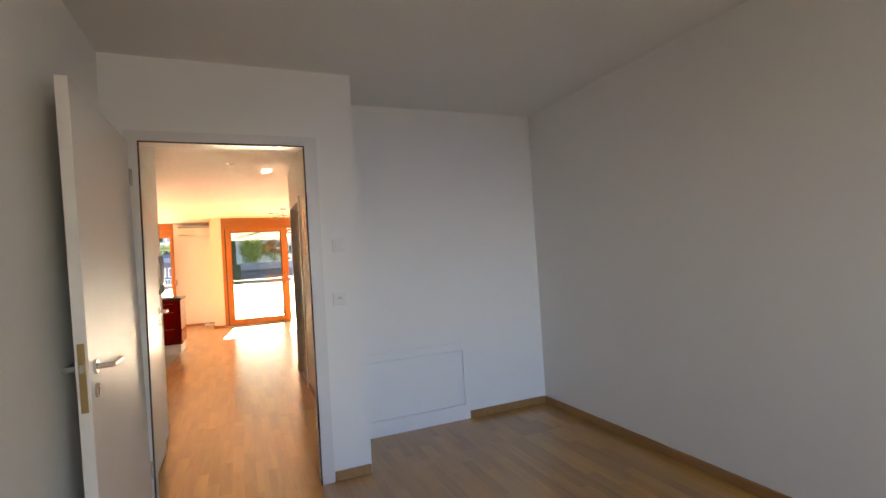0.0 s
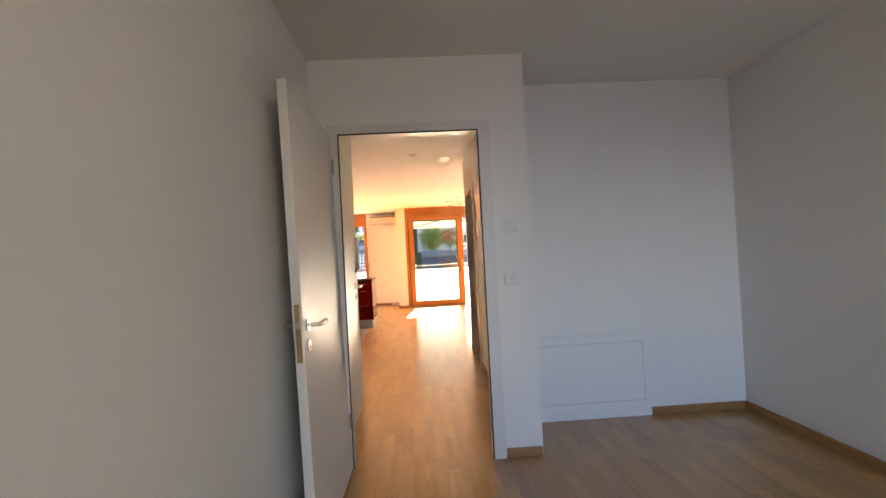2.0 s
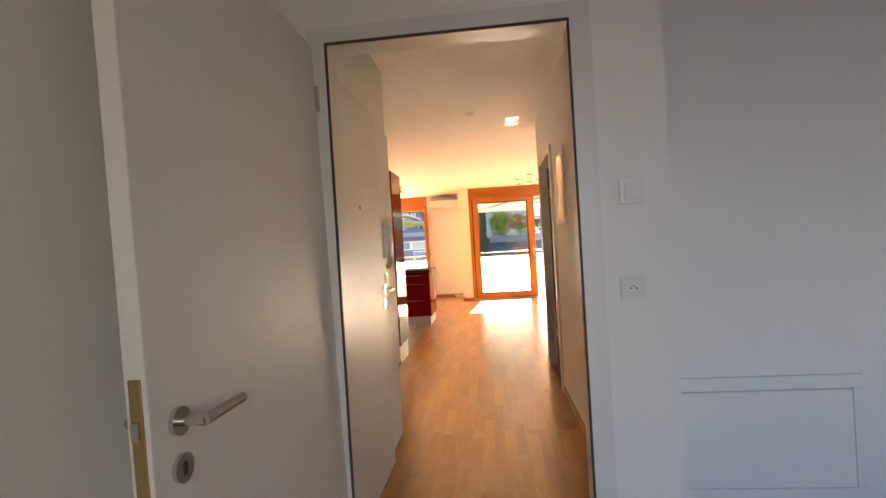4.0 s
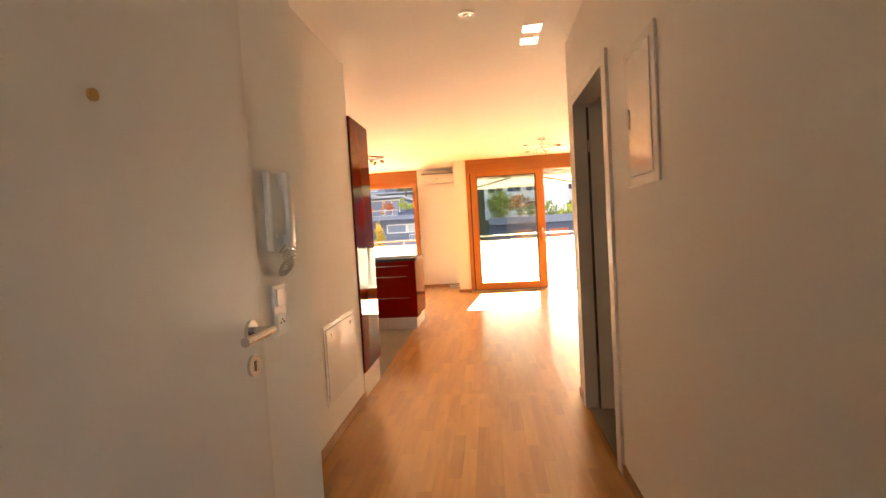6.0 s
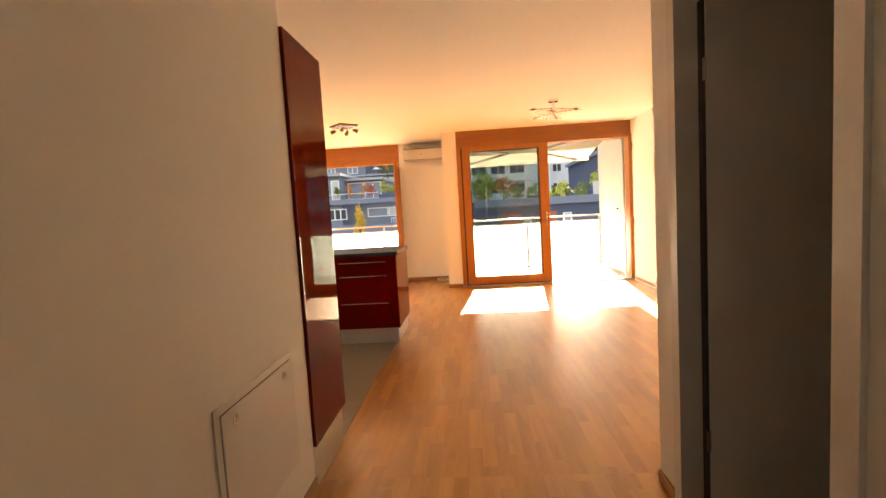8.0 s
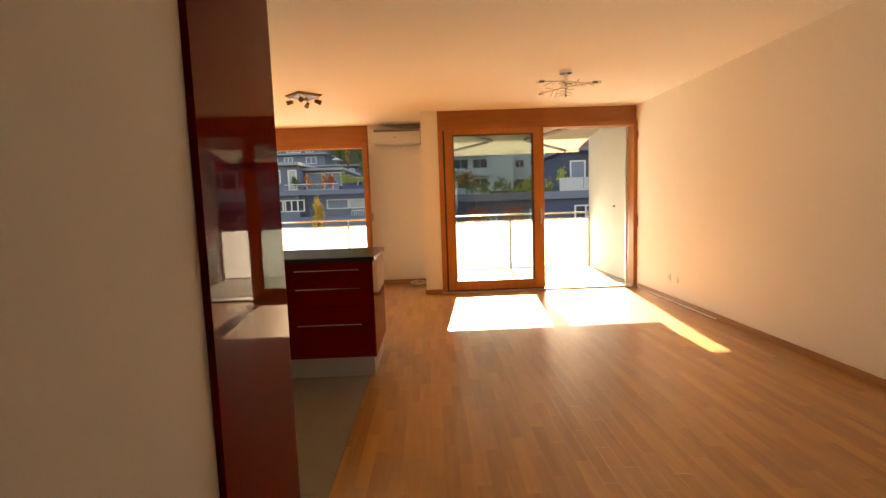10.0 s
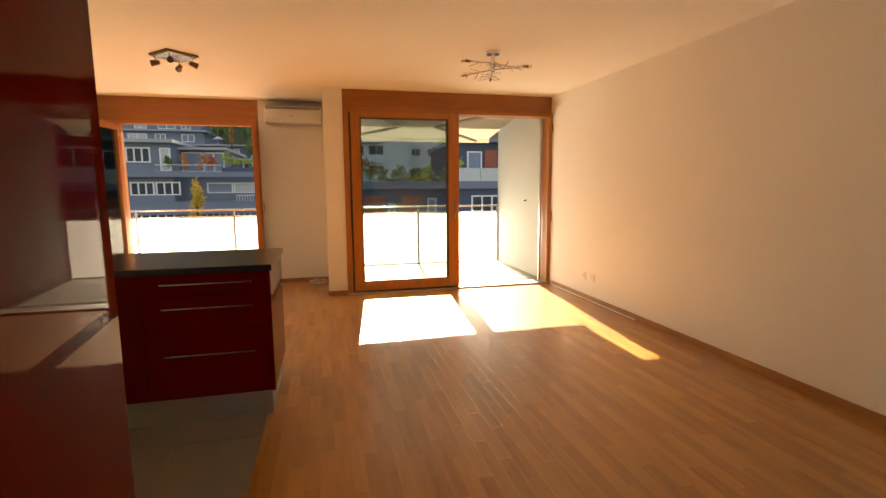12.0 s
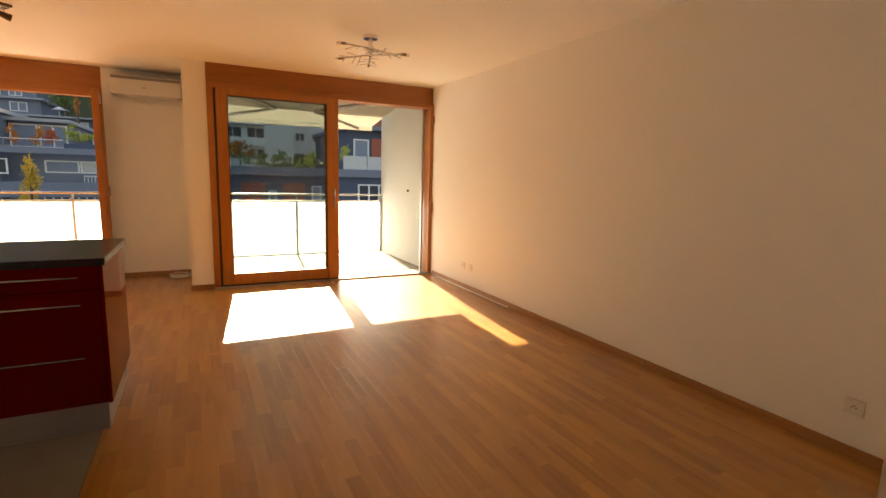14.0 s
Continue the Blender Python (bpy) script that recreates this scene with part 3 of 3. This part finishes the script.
# ceiling lamps
l1 = thing("branch_ceiling_lamp", "chrome ceiling lamp with branching twig arms", "ceiling lamp")
lc = (1.33, 11.27)
part("canopy", rods(((lc[0], lc[1], H), (lc[0], lc[1], H - 0.03), 0.06), seg=24), CHROME, l1, "", True)
part("stem", rods(((lc[0], lc[1], H - 0.03), (lc[0], lc[1], H - 0.17), 0.018), ((lc[0], lc[1], H - 0.09), (lc[0], lc[1], H - 0.12), 0.028), seg=16), CHROME, l1, "", True)
rng = random.Random(4)
for i in range(6):
    a = i * math.pi / 3 + 0.25
    zz = H - (0.10 if i % 3 == 0 else 0.155)
    tw = bmesh.new()
    p = Vector((lc[0], lc[1], zz))
    ln = 0.2 + 0.12 * rng.random()
    d = Vector((math.cos(a), math.sin(a), -0.05))
    tip = p + d * ln
    rod(tw, p, tip, 0.006, 8)
    for k in range(7):
        u = 0.35 + 0.10 * k
        b0 = p + d * ln * u
        s = Vector((math.cos(a + (0.8 if k % 2 else -0.8)), math.sin(a + (0.8 if k % 2 else -0.8)), rng.uniform(-0.5, 0.3)))
        rod(tw, b0, b0 + s * (0.07 + 0.06 * rng.random()), 0.0035, 6)
    ar = part("branch_arm", tw, STEEL, l1, "", True)
    part("bulb_socket", rods((tip, tip + d * 0.05, 0.011)), BRONZE, ar, "dark lamp socket", True)
    part("bulb", rods((tip + d * 0.05, tip + d * 0.08, 0.008)), PLASTIC, ar, "small clear bulb", True)

l2 = thing("spot_ceiling_lamp", "ceiling plate lamp with swivelling spots", "ceiling lamp")
sc = (-1.385, 11.97)
pb = bmesh.new()
bmesh.ops.create_cone(pb, cap_ends=True, segments=4, radius1=0.18, radius2=0.18, depth=0.012, matrix=Matrix.Translation((sc[0], sc[1], H - 0.022)))
part("lower_plate", pb, STEEL, l2)
pb = bmesh.new()
bmesh.ops.create_cone(pb, cap_ends=True, segments=4, radius1=0.20, radius2=0.20, depth=0.016, matrix=Matrix.Translation((sc[0], sc[1], H - 0.008)))
part("upper_plate", pb, BRONZE, l2, "dark bronze plate")
for i in range(4):
    a = i * math.pi / 2
    px, py = sc[0] + 0.15 * math.cos(a), sc[1] + 0.15 * math.sin(a)
    st = part("spot_stem", rods(((px, py, H - 0.028), (px, py, H - 0.07), 0.006)), STEEL, l2, "", True)
    dx, dy = math.cos(a + 0.5), math.sin(a + 0.5)
    hb = bmesh.new()
    rod(hb, (px - 0.03 * dx, py - 0.03 * dy, H - 0.07), (px + 0.035 * dx, py + 0.035 * dy, H - 0.088), 0.018, 14, 0.028)
    part("spot_head", hb, BRONZE, st, "bronze spot head", True)

for sy in (12.21, 12.03):
    wall_plate("wall_socket", "white socket low on the living room wall", "socket", pose(2.84, sy, 0.28, 0, 0, -90))
wall_plate("wall_socket", "white socket low on the living room wall", "socket", pose(2.84, 8.23, 0.262, 0, 0, -90))
tagged(part("cable", rods(((2.818, 11.2, 0.008), (2.818, 13.05, 0.008), 0.006)), PLASTIC), "thin white cable along the skirting board", "cable")

# ---- balcony ----
setting("floor_balcony", boxes((-8, 2.9, 14.35, 15.42, -0.30, -0.03), (0.10, 2.9, 13.36, 14.35, -0.30, -0.03)), SUBF, "balcony slab")
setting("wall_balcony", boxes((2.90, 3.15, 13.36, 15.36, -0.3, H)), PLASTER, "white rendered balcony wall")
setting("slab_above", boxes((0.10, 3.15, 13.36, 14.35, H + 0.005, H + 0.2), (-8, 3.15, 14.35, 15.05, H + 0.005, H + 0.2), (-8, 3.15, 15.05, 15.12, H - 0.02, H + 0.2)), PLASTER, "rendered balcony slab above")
tagged(part("wall_hook", rods(((2.90, 14.1, 1.12), (2.87, 14.1, 1.12), 0.012)), DARKP), "small dark hook on the balcony wall", "hook")
rl = thing("balcony_railing", "steel railing with frosted white glass panels", "railing")
for px in (-7.2, -5.75, -4.35, -2.93, -1.55, -0.06, 1.42, 2.87):
    part("post", boxes((px - 0.012, px + 0.012, 15.29, 15.33, -0.03, 0.985)), ALU, rl)
part("top_rail", rods(((-7.3, 15.31, 1.0), (2.88, 15.31, 1.0), 0.018)), STEEL, rl, "round steel hand rail", True)
part("lower_rail", boxes((-7.3, 2.88, 15.295, 15.325, 0.885, 0.905)), ALU, rl)
xs = (-7.2, -5.75, -4.35, -2.93, -1.55, -0.06, 1.42, 2.87)
for a, b in zip(xs, xs[1:]):
    gp = part("glass_panel", boxes((a + 0.018, b - 0.018, 15.305, 15.315, 0.02, 0.882)), RAILG, rl, "frosted white glass")
    gp.visible_shadow = False
aw = thing("awning", "cream canvas folding-arm awning with grey arms", "awning")
y0, z0, y1, z1 = 13.42, 2.47, 15.30, 2.16
for i in range(6):
    xa, xb = 0.12 + i * 0.427, 0.12 + (i + 1) * 0.427 + 0.004
    bm = bmesh.new()
    vs = [bm.verts.new(c) for c in ((xa, y0, z0), (xb, y0, z0), (xb, y1, z1), (xa, y1, z1), (xa, y0, z0 + 0.003), (xb, y0, z0 + 0.003), (xb, y1, z1 + 0.003), (xa, y1, z1 + 0.003))]
    for f in ((0, 1, 2, 3), (7, 6, 5, 4), (0, 4, 5, 1), (1, 5, 6, 2), (2, 6, 7, 3), (3, 7, 4, 0)):
        bm.faces.new([vs[k] for k in f])
    part("canvas", bm, CANVAS, aw)
part("front_bar", boxes((0.10, 2.70, 15.28, 15.33, 2.10, 2.165), bevel=0.006), CANVAS, aw)
part("cassette", boxes((0.11, 2.72, 13.37, 13.47, 2.42, 2.50), bevel=0.01), AWNM, aw)
for ex, sx in ((1.0, 0.15), (1.55, 2.45)):
    part("folding_arm", rods(((sx, 13.5, 2.38), (ex, 14.45, 2.24), 0.028), ((ex, 14.45, 2.24), (sx, 15.28, 2.13), 0.024), seg=10), AWNM, aw, "", True)

# ---- surroundings ----
setting("ground", boxes((-900, 900, 15.5, 1500, -10.2, -10), (-900, 900, -900, 15.5, -10.2, -10)), ASPH, "street level far below")
hb = bmesh.new()
cols, rows_ = 41, 24
gv = []
for j in range(rows_):
    for i in range(cols):
        x, y = -200 + i * 10, 62 + j * 9
        gv.append(hb.verts.new((x, y, -10 + (j * 9) * 0.62 + 3 * noise.noise((x * 0.03, y * 0.03, 0)))))
for j in range(rows_ - 1):
    for i in range(cols - 1):
        k = j * cols + i
        hb.faces.new((gv[k], gv[k + 1], gv[k + cols + 1], gv[k + cols]))
setting("backdrop_hill", hb, GRASS, "wooded hillside behind the houses")


def far_window(parent, x0, x1, y, z0, z1, bays, blind=None):
    """One window: a white frame with its panes, on a facade that faces -y."""
    w = part("window", boxes((x0, x1, y - 0.10, y, z0, z0 + 0.09), (x0, x1, y - 0.10, y, z1 - 0.09, z1), *[(x0 + (x1 - x0 - 0.1) * i / bays, x0 + (x1 - x0 - 0.1) * i / bays + 0.1, y - 0.10, y, z0 + 0.09, z1 - 0.09) for i in range(bays + 1)]), WINW, parent, "white framed window")
    part("pane", boxes((x0 + 0.05, x1 - 0.05, y - 0.03, y - 0.005, z0 + 0.05, z1 - 0.05)), blind or PANE, w)
    return w


def leaf_clump(name, label, cat, mat, centre, size, count, leaf, trunk=0.0, seed=1):
    """Many small leaf quads round a few limbs, with gaps and an uneven outline."""
    t = thing(name, label, cat)
    rg = random.Random(seed)
    bm = bmesh.new()
    lobes = [(Vector((rg.gauss(0, 0.4), rg.gauss(0, 0.4), rg.gauss(0, 0.45))), rg.uniform(0.25, 0.5)) for _ in range(9)]
    for _ in range(count):
        c, r = rg.choice(lobes)
        p = c + Vector((rg.gauss(0, r * 0.6), rg.gauss(0, r * 0.6), rg.gauss(0, r * 0.6)))
        p = Vector((p.x * size[0], p.y * size[1], p.z * size[2])) + Vector(centre)
        q = Euler((rg.uniform(0, 6.3), rg.uniform(0, 6.3), rg.uniform(0, 6.3))).to_matrix()
        s = leaf * rg.uniform(0.6, 1.4)
        bm.faces.new([bm.verts.new(p + q @ Vector(v)) for v in ((-s, 0, 0), (0, -s * 0.5, 0), (s, 0, 0), (0, s * 0.5, 0))])
    part("foliage", bm, mat, t)
    if trunk:
        b = Vector((centre[0], centre[1], centre[2] - size[2] - trunk))
        tb = bmesh.new()
        rod(tb, b, Vector(centre) + Vector((0, 0, size[2] * 0.5)), 0.16, 8, 0.05)
        for k in range(6):
            a = k * 1.1
            q0 = Vector(centre) + Vector((0, 0, -size[2] * 0.5 + k * 0.15 * size[2]))
            rod(tb, q0, q0 + Vector((math.cos(a) * size[0] * 0.6, math.sin(a) * size[1] * 0.6, size[2] * 0.35)), 0.05, 6, 0.015)
        part("trunk", tb, BARK, t)
    return t


def parapet(parent, x0, x1, y, z):
    part("parapet_cap", boxes((x0 - 0.15, x1 + 0.15, y - 0.25, y + 0.3, z, z + 0.12)), PALEF, parent)


# grey terraced block across the street
ta = thing("terraced_block", "grey rendered terraced apartment block in shade", "building")
part("wall", boxes((-34, -11.3, 48, 60, -10, 4.75), (-34, -1.2, 49.5, 60, -10, 2.55), (-11.3, -8.0, 50.5, 60, 2.55, 4.4), (-8.0, -1.2, 53, 60, 2.55, 3.7)), GREYF, ta)
part("roof_slab", boxes((-34, -11.0, 47.2, 60, 4.75, 5.0)), PALEF, ta)
part("roof_slab", boxes((-11.3, -7.7, 49.6, 60, 4.4, 4.62)), PALEF, ta)
part("roof_slab", boxes((-7.7, -1.0, 52.4, 60, 3.7, 3.9)), PALEF, ta)
part("ledge", boxes((-34, -1.2, 47.2, 48.4, 2.2, 2.6)), GREYF, ta)
part("ledge", boxes((-34, -1.2, 47.4, 49.4, -0.65, 0.35)), GREYF, ta)
for x0, x1, z0, z1, b in ((-18.2, -16.4, 3.3, 4.42, 3), (-16.2, -14.5, 3.3, 4.42, 3), (-14.4, -12.75, 3.3, 4.42, 3), (-17.9, -16.3, 0.84, 1.85, 3), (-16.2, -14.5, 0.84, 1.85, 3), (-14.3, -12.65, 0.84, 1.85, 3), (-12.55, -10.85, 0.84, 1.85, 3),
                          (-17.4, -14.6, -1.9, -0.55, 5), (-14.3, -11.4, -1.9, -0.55, 5)):
    far_window(ta, x0, x1, 48.0, z0, z1, b)
far_window(ta, -12.1, -11.35, 47.9, 2.65, 4.4, 1, RAILF)
far_window(ta, -11.25, -9.7, 50.45, 2.65, 4.25, 1, PANEB)
far_window(ta, -9.65, -8.05, 50.45, 2.65, 4.25, 2, PANEB)
far_window(ta, -9.3, -7.35, 49.5, 0.95, 1.8, 1, PANEB)
far_window(ta, -7.3, -5.55, 49.5, 0.95, 1.8, 1, RAILF)
far_window(ta, -5.4, -1.6, 49.5, 0.95, 1.8, 3, PANEB)
far_window(ta, -9.5, -5.6, 49.5, -0.95, 0.0, 8)
far_window(ta, -5.4, -1.4, 49.5, -0.95, 0.0, 8)
far_window(ta, -7.0, -3.2, 52.9, 2.7, 3.55, 5)
for x0, x1 in ((-12.28, -10.8), (-10.75, -9.3), (-9.25, -7.76)):
    rr = part("balcony_rail", boxes((x0, x1, 47.25, 47.27, 2.62, 2.66), *[(x0 + (x1 - x0) * k / 9, x0 + (x1 - x0) * k / 9 + 0.015, 47.25, 47.27, 2.66, 3.08) for k in range(10)]), PALEF, ta, "bar terrace railing")
    part("cap", boxes((x0, x1, 47.22, 47.30, 3.08, 3.13)), WINW, rr)
part("planter", boxes((-7.72, -3.8, 47.25, 47.8, 2.6, 2.9)), DARKF, ta, "dark planter trough")
rr = part("balcony_rail", boxes((-6.9, -4.6, 48.0, 48.05, -0.3, -0.22), (-6.9, -4.6, 48.0, 48.05, 0.75, 0.82), *[(-6.9 + i * 0.2, -6.86 + i * 0.2, 48.0, 48.05, -0.3, 0.8) for i in range(12)]), WINW, ta, "white bar balcony railing")

# rows of houses higher on the slope
tb_ = thing("upper_terraces", "grey stepped houses in shade higher on the slope", "building")
for k, (yy, zb, zt, xa, xb) in enumerate(((74, 0, 6.6, -40, -9.4), (80, 4, 8.95, -45, -15.8), (86, 7, 11.3, -48, -17.5), (92, 9, 13.7, -52, -19))):
    part("wall", boxes((xa, xb, yy, yy + 12, zb - 6, zt)), GREYF, tb_)
    part("roof_slab", boxes((xa, xb + 0.5, yy - 1.0, yy + 12, zt, zt + 0.18)), PALEF, tb_)
    n = int((xb - xa) / 3.0)
    for i in range(n):
        x0 = xa + (xb - xa) * i / n + 0.4
        far_window(tb_, x0, x0 + (1.6, 2.3, 1.3)[(i + k) % 3], yy, zt - 1.35, zt - 0.3, 2, (PANE, PANEB, PANEB, RAILF)[(i * 7 + k) % 4])
    part("balcony_rail", boxes((xa, xb, yy - 1.0, yy - 0.92, zt - 2.2, zt - 1.5)), GREYF, tb_)
wh = thing("white_garden_house", "small white house with a terrace on the slope", "building")
part("wall", boxes((-8.0, -4.3, 68, 74, -6, 5.2)), GREYF, wh)
part("terrace", boxes((-8.2, -4.2, 66.8, 68, 4.2, 5.0)), WHITEF, wh)
for x0 in (-7.7, -6.5, -5.3):
    far_window(wh, x0, x0 + 0.9, 67.98, 5.2 - 0.15, 6.3, 1, PANEB)
part("upper_wall", boxes((-8.0, -4.3, 68, 74, 5.2, 6.5)), PALEF, wh)

# white block far behind, red house, dark house with a planted terrace
wb = thing("white_apartment_block", "white apartment block with balcony bands", "building")
part("wall", boxes((0, 13.0, 82, 95, -10, 10.8), (13.0, 18.5, 84, 95, -10, 12.5)), WHITEF, wb)
for z in (2.2, 5.2, 8.2):
    part("balcony_band", boxes((0, 9.0, 80.6, 82, z - 0.2, z + 0.9)), WHITEF, wb)
    for x0 in (0.6, 3.6, 6.6):
        far_window(wb, x0, x0 + 2.4, 81.98, z + 1.0, z + 2.5, 2, PANE)
    for x0 in (13.6, 16.2):
        far_window(wb, x0, x0 + 1.5, 83.98, z + 1.0, z + 2.3, 2, PANE)
rh = thing("red_roof_house", "brick-red house with a pitched roof", "building")
bm = bmesh.new()
v = [bm.verts.new(c) for c in ((20, 70, 4.5), (34, 70, 4.5), (34, 80, 4.5), (20, 80, 4.5), (21, 75, 11.5), (33, 75, 11.5))]
for f in ((0, 1, 5, 4), (2, 3, 4, 5), (1, 2, 5), (3, 0, 4), (3, 2, 1, 0)):
    bm.faces.new([v[k] for k in f])
part("roof", bm, BRICKR, rh)
part("wall", boxes((20.6, 33.4, 70.8, 79.2, -10, 4.5)), BRICKR, rh)
for x0 in (22, 25.5, 29):
    far_window(rh, x0, x0 + 1.6, 70.78, 1.6, 3.4, 2)
dh = thing("dark_terrace_house", "charcoal house with rust-red panels and roof terrace", "building")
part("wall", boxes((0.5, 22, 38, 50, -10, 1.45), (9.3, 22, 40, 50, 1.45, 4.4)), DARKF, dh)
part("roof_slab", boxes((9.0, 22, 39.2, 50, 4.4, 4.65)), GREYF, dh)
part("terrace_edge", boxes((0.5, 22, 37.7, 38.1, 1.2, 1.7)), GREYF, dh)
for x0, x1 in ((2.3, 3.6), (4.7, 6.0), (11.9, 13.2)):
    part("red_panel", boxes((x0, x1, 37.93, 38.0, -2.4, 0.75)), REDF, dh, "rust-red cladding panel")
part("red_panel", boxes((11.0, 11.9, 39.93, 40.0, 1.7, 3.9)), REDF, dh, "rust-red cladding panel")
far_window(dh, 9.4, 11.6, 38.0, -1.3, 0.75, 3)
far_window(dh, 6.4, 7.0, 38.0, -1.3, 0.6, 1, PANEB)
far_window(dh, 3.8, 4.3, 38.0, -0.9, 0.3, 1, PANEB)
far_window(dh, 9.7, 10.8, 40.0, 1.75, 3.8, 1, PANEB)
far_window(dh, 12.2, 14.4, 40.0, 1.75, 3.8, 2)
for i in range(6):
    part("terrace_rail", boxes((8.4 + i * 1.6, 9.95 + i * 1.6, 37.8, 37.84, 1.7, 2.55)), RAILF, dh, "glass terrace railing")

leaf_clump("autumn_tree", "slender tree with yellow autumn leaves", "tree", LEAFY, (-8.25, 41.5, 0.55), (0.50, 0.50, 1.25), 1500, 0.085, 9.0, 3)
for i, (x, m, w) in enumerate(((-9.1, LEAFO, 0.35), (-8.4, LEAFR, 0.5), (-7.4, LEAFL, 0.6), (-6.5, LEAFL, 0.6), (-5.2, LEAFL, 0.7), (-11.4, LEAFG, 0.4), (-10.3, LEAFO, 0.25))):
    leaf_clump("terrace_plant", "bushy plant on the terrace in autumn colours", "plant", m, (x, 47.6, 3.4), (w, 0.35, 0.42), 260, 0.085, 0, 20 + i)
for i, (x, m, w, h) in enumerate(((3.4, LEAFG, 0.9, 0.4), (5.0, LEAFG, 0.9, 0.6), (6.4, LEAFL, 0.7, 0.6), (7.6, LEAFG, 0.8, 0.5), (8.9, LEAFL, 0.4, 0.9))):
    leaf_clump("terrace_plant", "green shrub on the dark roof terrace", "plant", m, (x, 38.9, 1.7 + h * 0.8), (w, 0.5, h), 260, 0.10, 0, 40 + i)
leaf_clump("autumn_tree", "orange autumn tree before the white block", "tree", LEAFO, (4.6, 68, 4.0), (1.6, 1.4, 1.2), 320, 0.22, 8, 61)
leaf_clump("autumn_tree", "yellow-green autumn tree before the white block", "tree", LEAFL, (1.7, 66, 3.6), (1.9, 1.5, 2.3), 1300, 0.2, 9, 62)
leaf_clump("autumn_tree", "small orange tree on an upper terrace", "tree", LEAFO, (-11.0, 71.8, 7.9), (0.35, 0.3, 0.75), 260, 0.12, 2, 63)
for i, (x, y, z, w, h) in enumerate(((-13.2, 78, 9.3, 1.3, 1.1), (-10.6, 79, 9.5, 1.6, 1.5), (-8.2, 77, 8.6, 1.2, 1.6), (-8.9, 71, 6.3, 0.5, 0.8))):
    leaf_clump("garden_tree", "dark green tree above the terraces", "tree", LEAFG, (x, y, z), (w, 1.2, h), 700, 0.2, 3, 70 + i)
ps = thing("parasol", "open white parasol on an upper terrace", "parasol")
part("pole", rods(((-12.9, 73.6, 6.78), (-12.9, 73.6, 7.75), 0.03), seg=8), ALU, ps)
pc = bmesh.new()
bmesh.ops.create_cone(pc, cap_ends=True, segments=8, radius1=0.72, radius2=0.06, depth=0.32, matrix=Matrix.Translation((-12.9, 73.6, 7.62)))
part("canopy", pc, WHITEF, ps)
for i in range(14):
    rg = random.Random(100 + i)
    x = -26 + i * 4.4 + rg.uniform(-1, 1)
    leaf_clump("hillside_tree", "dark green tree on the hillside", "tree", LEAFG if i % 4 else LEAFY, (x, 92 + rg.uniform(-6, 10), 15 + rg.uniform(-2, 3)), (3.2, 3, 3.8), 420, 0.42, 6, 200 + i)

# ---- floor pieces ----
tile_floor = tagged(part("floor_kitchen", boxes((-2.95, -0.527, 7.55, 11.0, -0.006, -0.0015)), GROUT), "pale stone-look tiles in the kitchen", "floor", kind="structure")
tm = mesh_of("tile", boxes((0.0015, 0.4235, 0.0015, 0.6085, -0.005, 0.001), bevel=0.0008), TILE)
for i in range(6):
    for j in range(6):
        x1 = -0.527 - 0.425 * i
        o = new("tile", tm)
        o.parent, o.location = tile_floor, (x1 - 0.425, 7.552 + 0.61 * j - 0.22, 0)
        if j == 0:
            o.location.y, o.scale.y = 7.551, 0.64

floor_ob = bpy.data.objects["floor"]
W, L = 0.071, 0.497
areas = ((-0.175, 2.866, -1.6, 4.05), (1.164, 2.866, 4.05, 4.615), (-0.14, 1.09, 4.05, 5.625), (-0.54, 1.09, 5.625, 7.6), (-0.525, 2.84, 7.6, 11.0), (-2.95, 2.84, 11.0, 13.15), (-2.95, -0.13, 13.15, 14.2))
verts, faces = [], []
strip = mesh_of("parquet_strip", boxes((0, W - 0.0004, 0, L - 0.001, -0.005, 0.0)), PARQ)
near = 0
for ax0, ax1, ay0, ay1 in areas:
    for i in range(math.floor(ax0 / W), math.ceil(ax1 / W)):
        off = ((i * 0.618034) % 1) * L
        for j in range(math.floor((ay0 - off) / L), math.ceil((ay1 - off) / L)):
            x0, x1, y0, y1 = i * W, (i + 1) * W - 0.0004, off + j * L, off + (j + 1) * L - 0.001
            whole = x0 >= ax0 and x1 <= ax1 and y0 >= ay0 and y1 <= ay1
            if whole and near < 300 and ay0 == 7.6 and 7.6 < y0 < 10.6:
                o = new("parquet_strip", strip)
                o.parent, o.location = floor_ob, (x0, y0, 0)
                near += 1
                continue
            x0, x1, y0, y1 = max(x0, ax0), min(x1, ax1), max(y0, ay0), min(y1, ay1)
            if x1 - x0 < 0.002 or y1 - y0 < 0.002:
                continue
            k = len(verts)
            verts += [(x0, y0, 0), (x1, y0, 0), (x1, y1, 0), (x0, y1, 0), (x0, y0, -0.005), (x1, y0, -0.005), (x1, y1, -0.005), (x0, y1, -0.005)]
            faces += [(k, k + 1, k + 2, k + 3), (k, k + 4, k + 5, k + 1), (k + 1, k + 5, k + 6, k + 2), (k + 2, k + 6, k + 7, k + 3), (k + 3, k + 7, k + 4, k)]
me = bpy.data.meshes.new("parquet")
me.from_pydata(verts, [], faces)
me.materials.append(PARQI)
rest = new("parquet", me)
rest.parent = floor_ob
tagged(rest, kind="stuff")
deck = bpy.data.objects["floor_balcony"]
dm = mesh_of("deck_tile", boxes((0.004, 0.496, 0.004, 0.496, -0.03, -0.004), bevel=0.002), DECK)
for i in range(6):
    for j in range(4):
        o = new("deck_tile", dm)
        o.parent, o.location = deck, (2.89 - 0.5 * (i + 1), 13.37 + 0.5 * j - 0.02, 0)
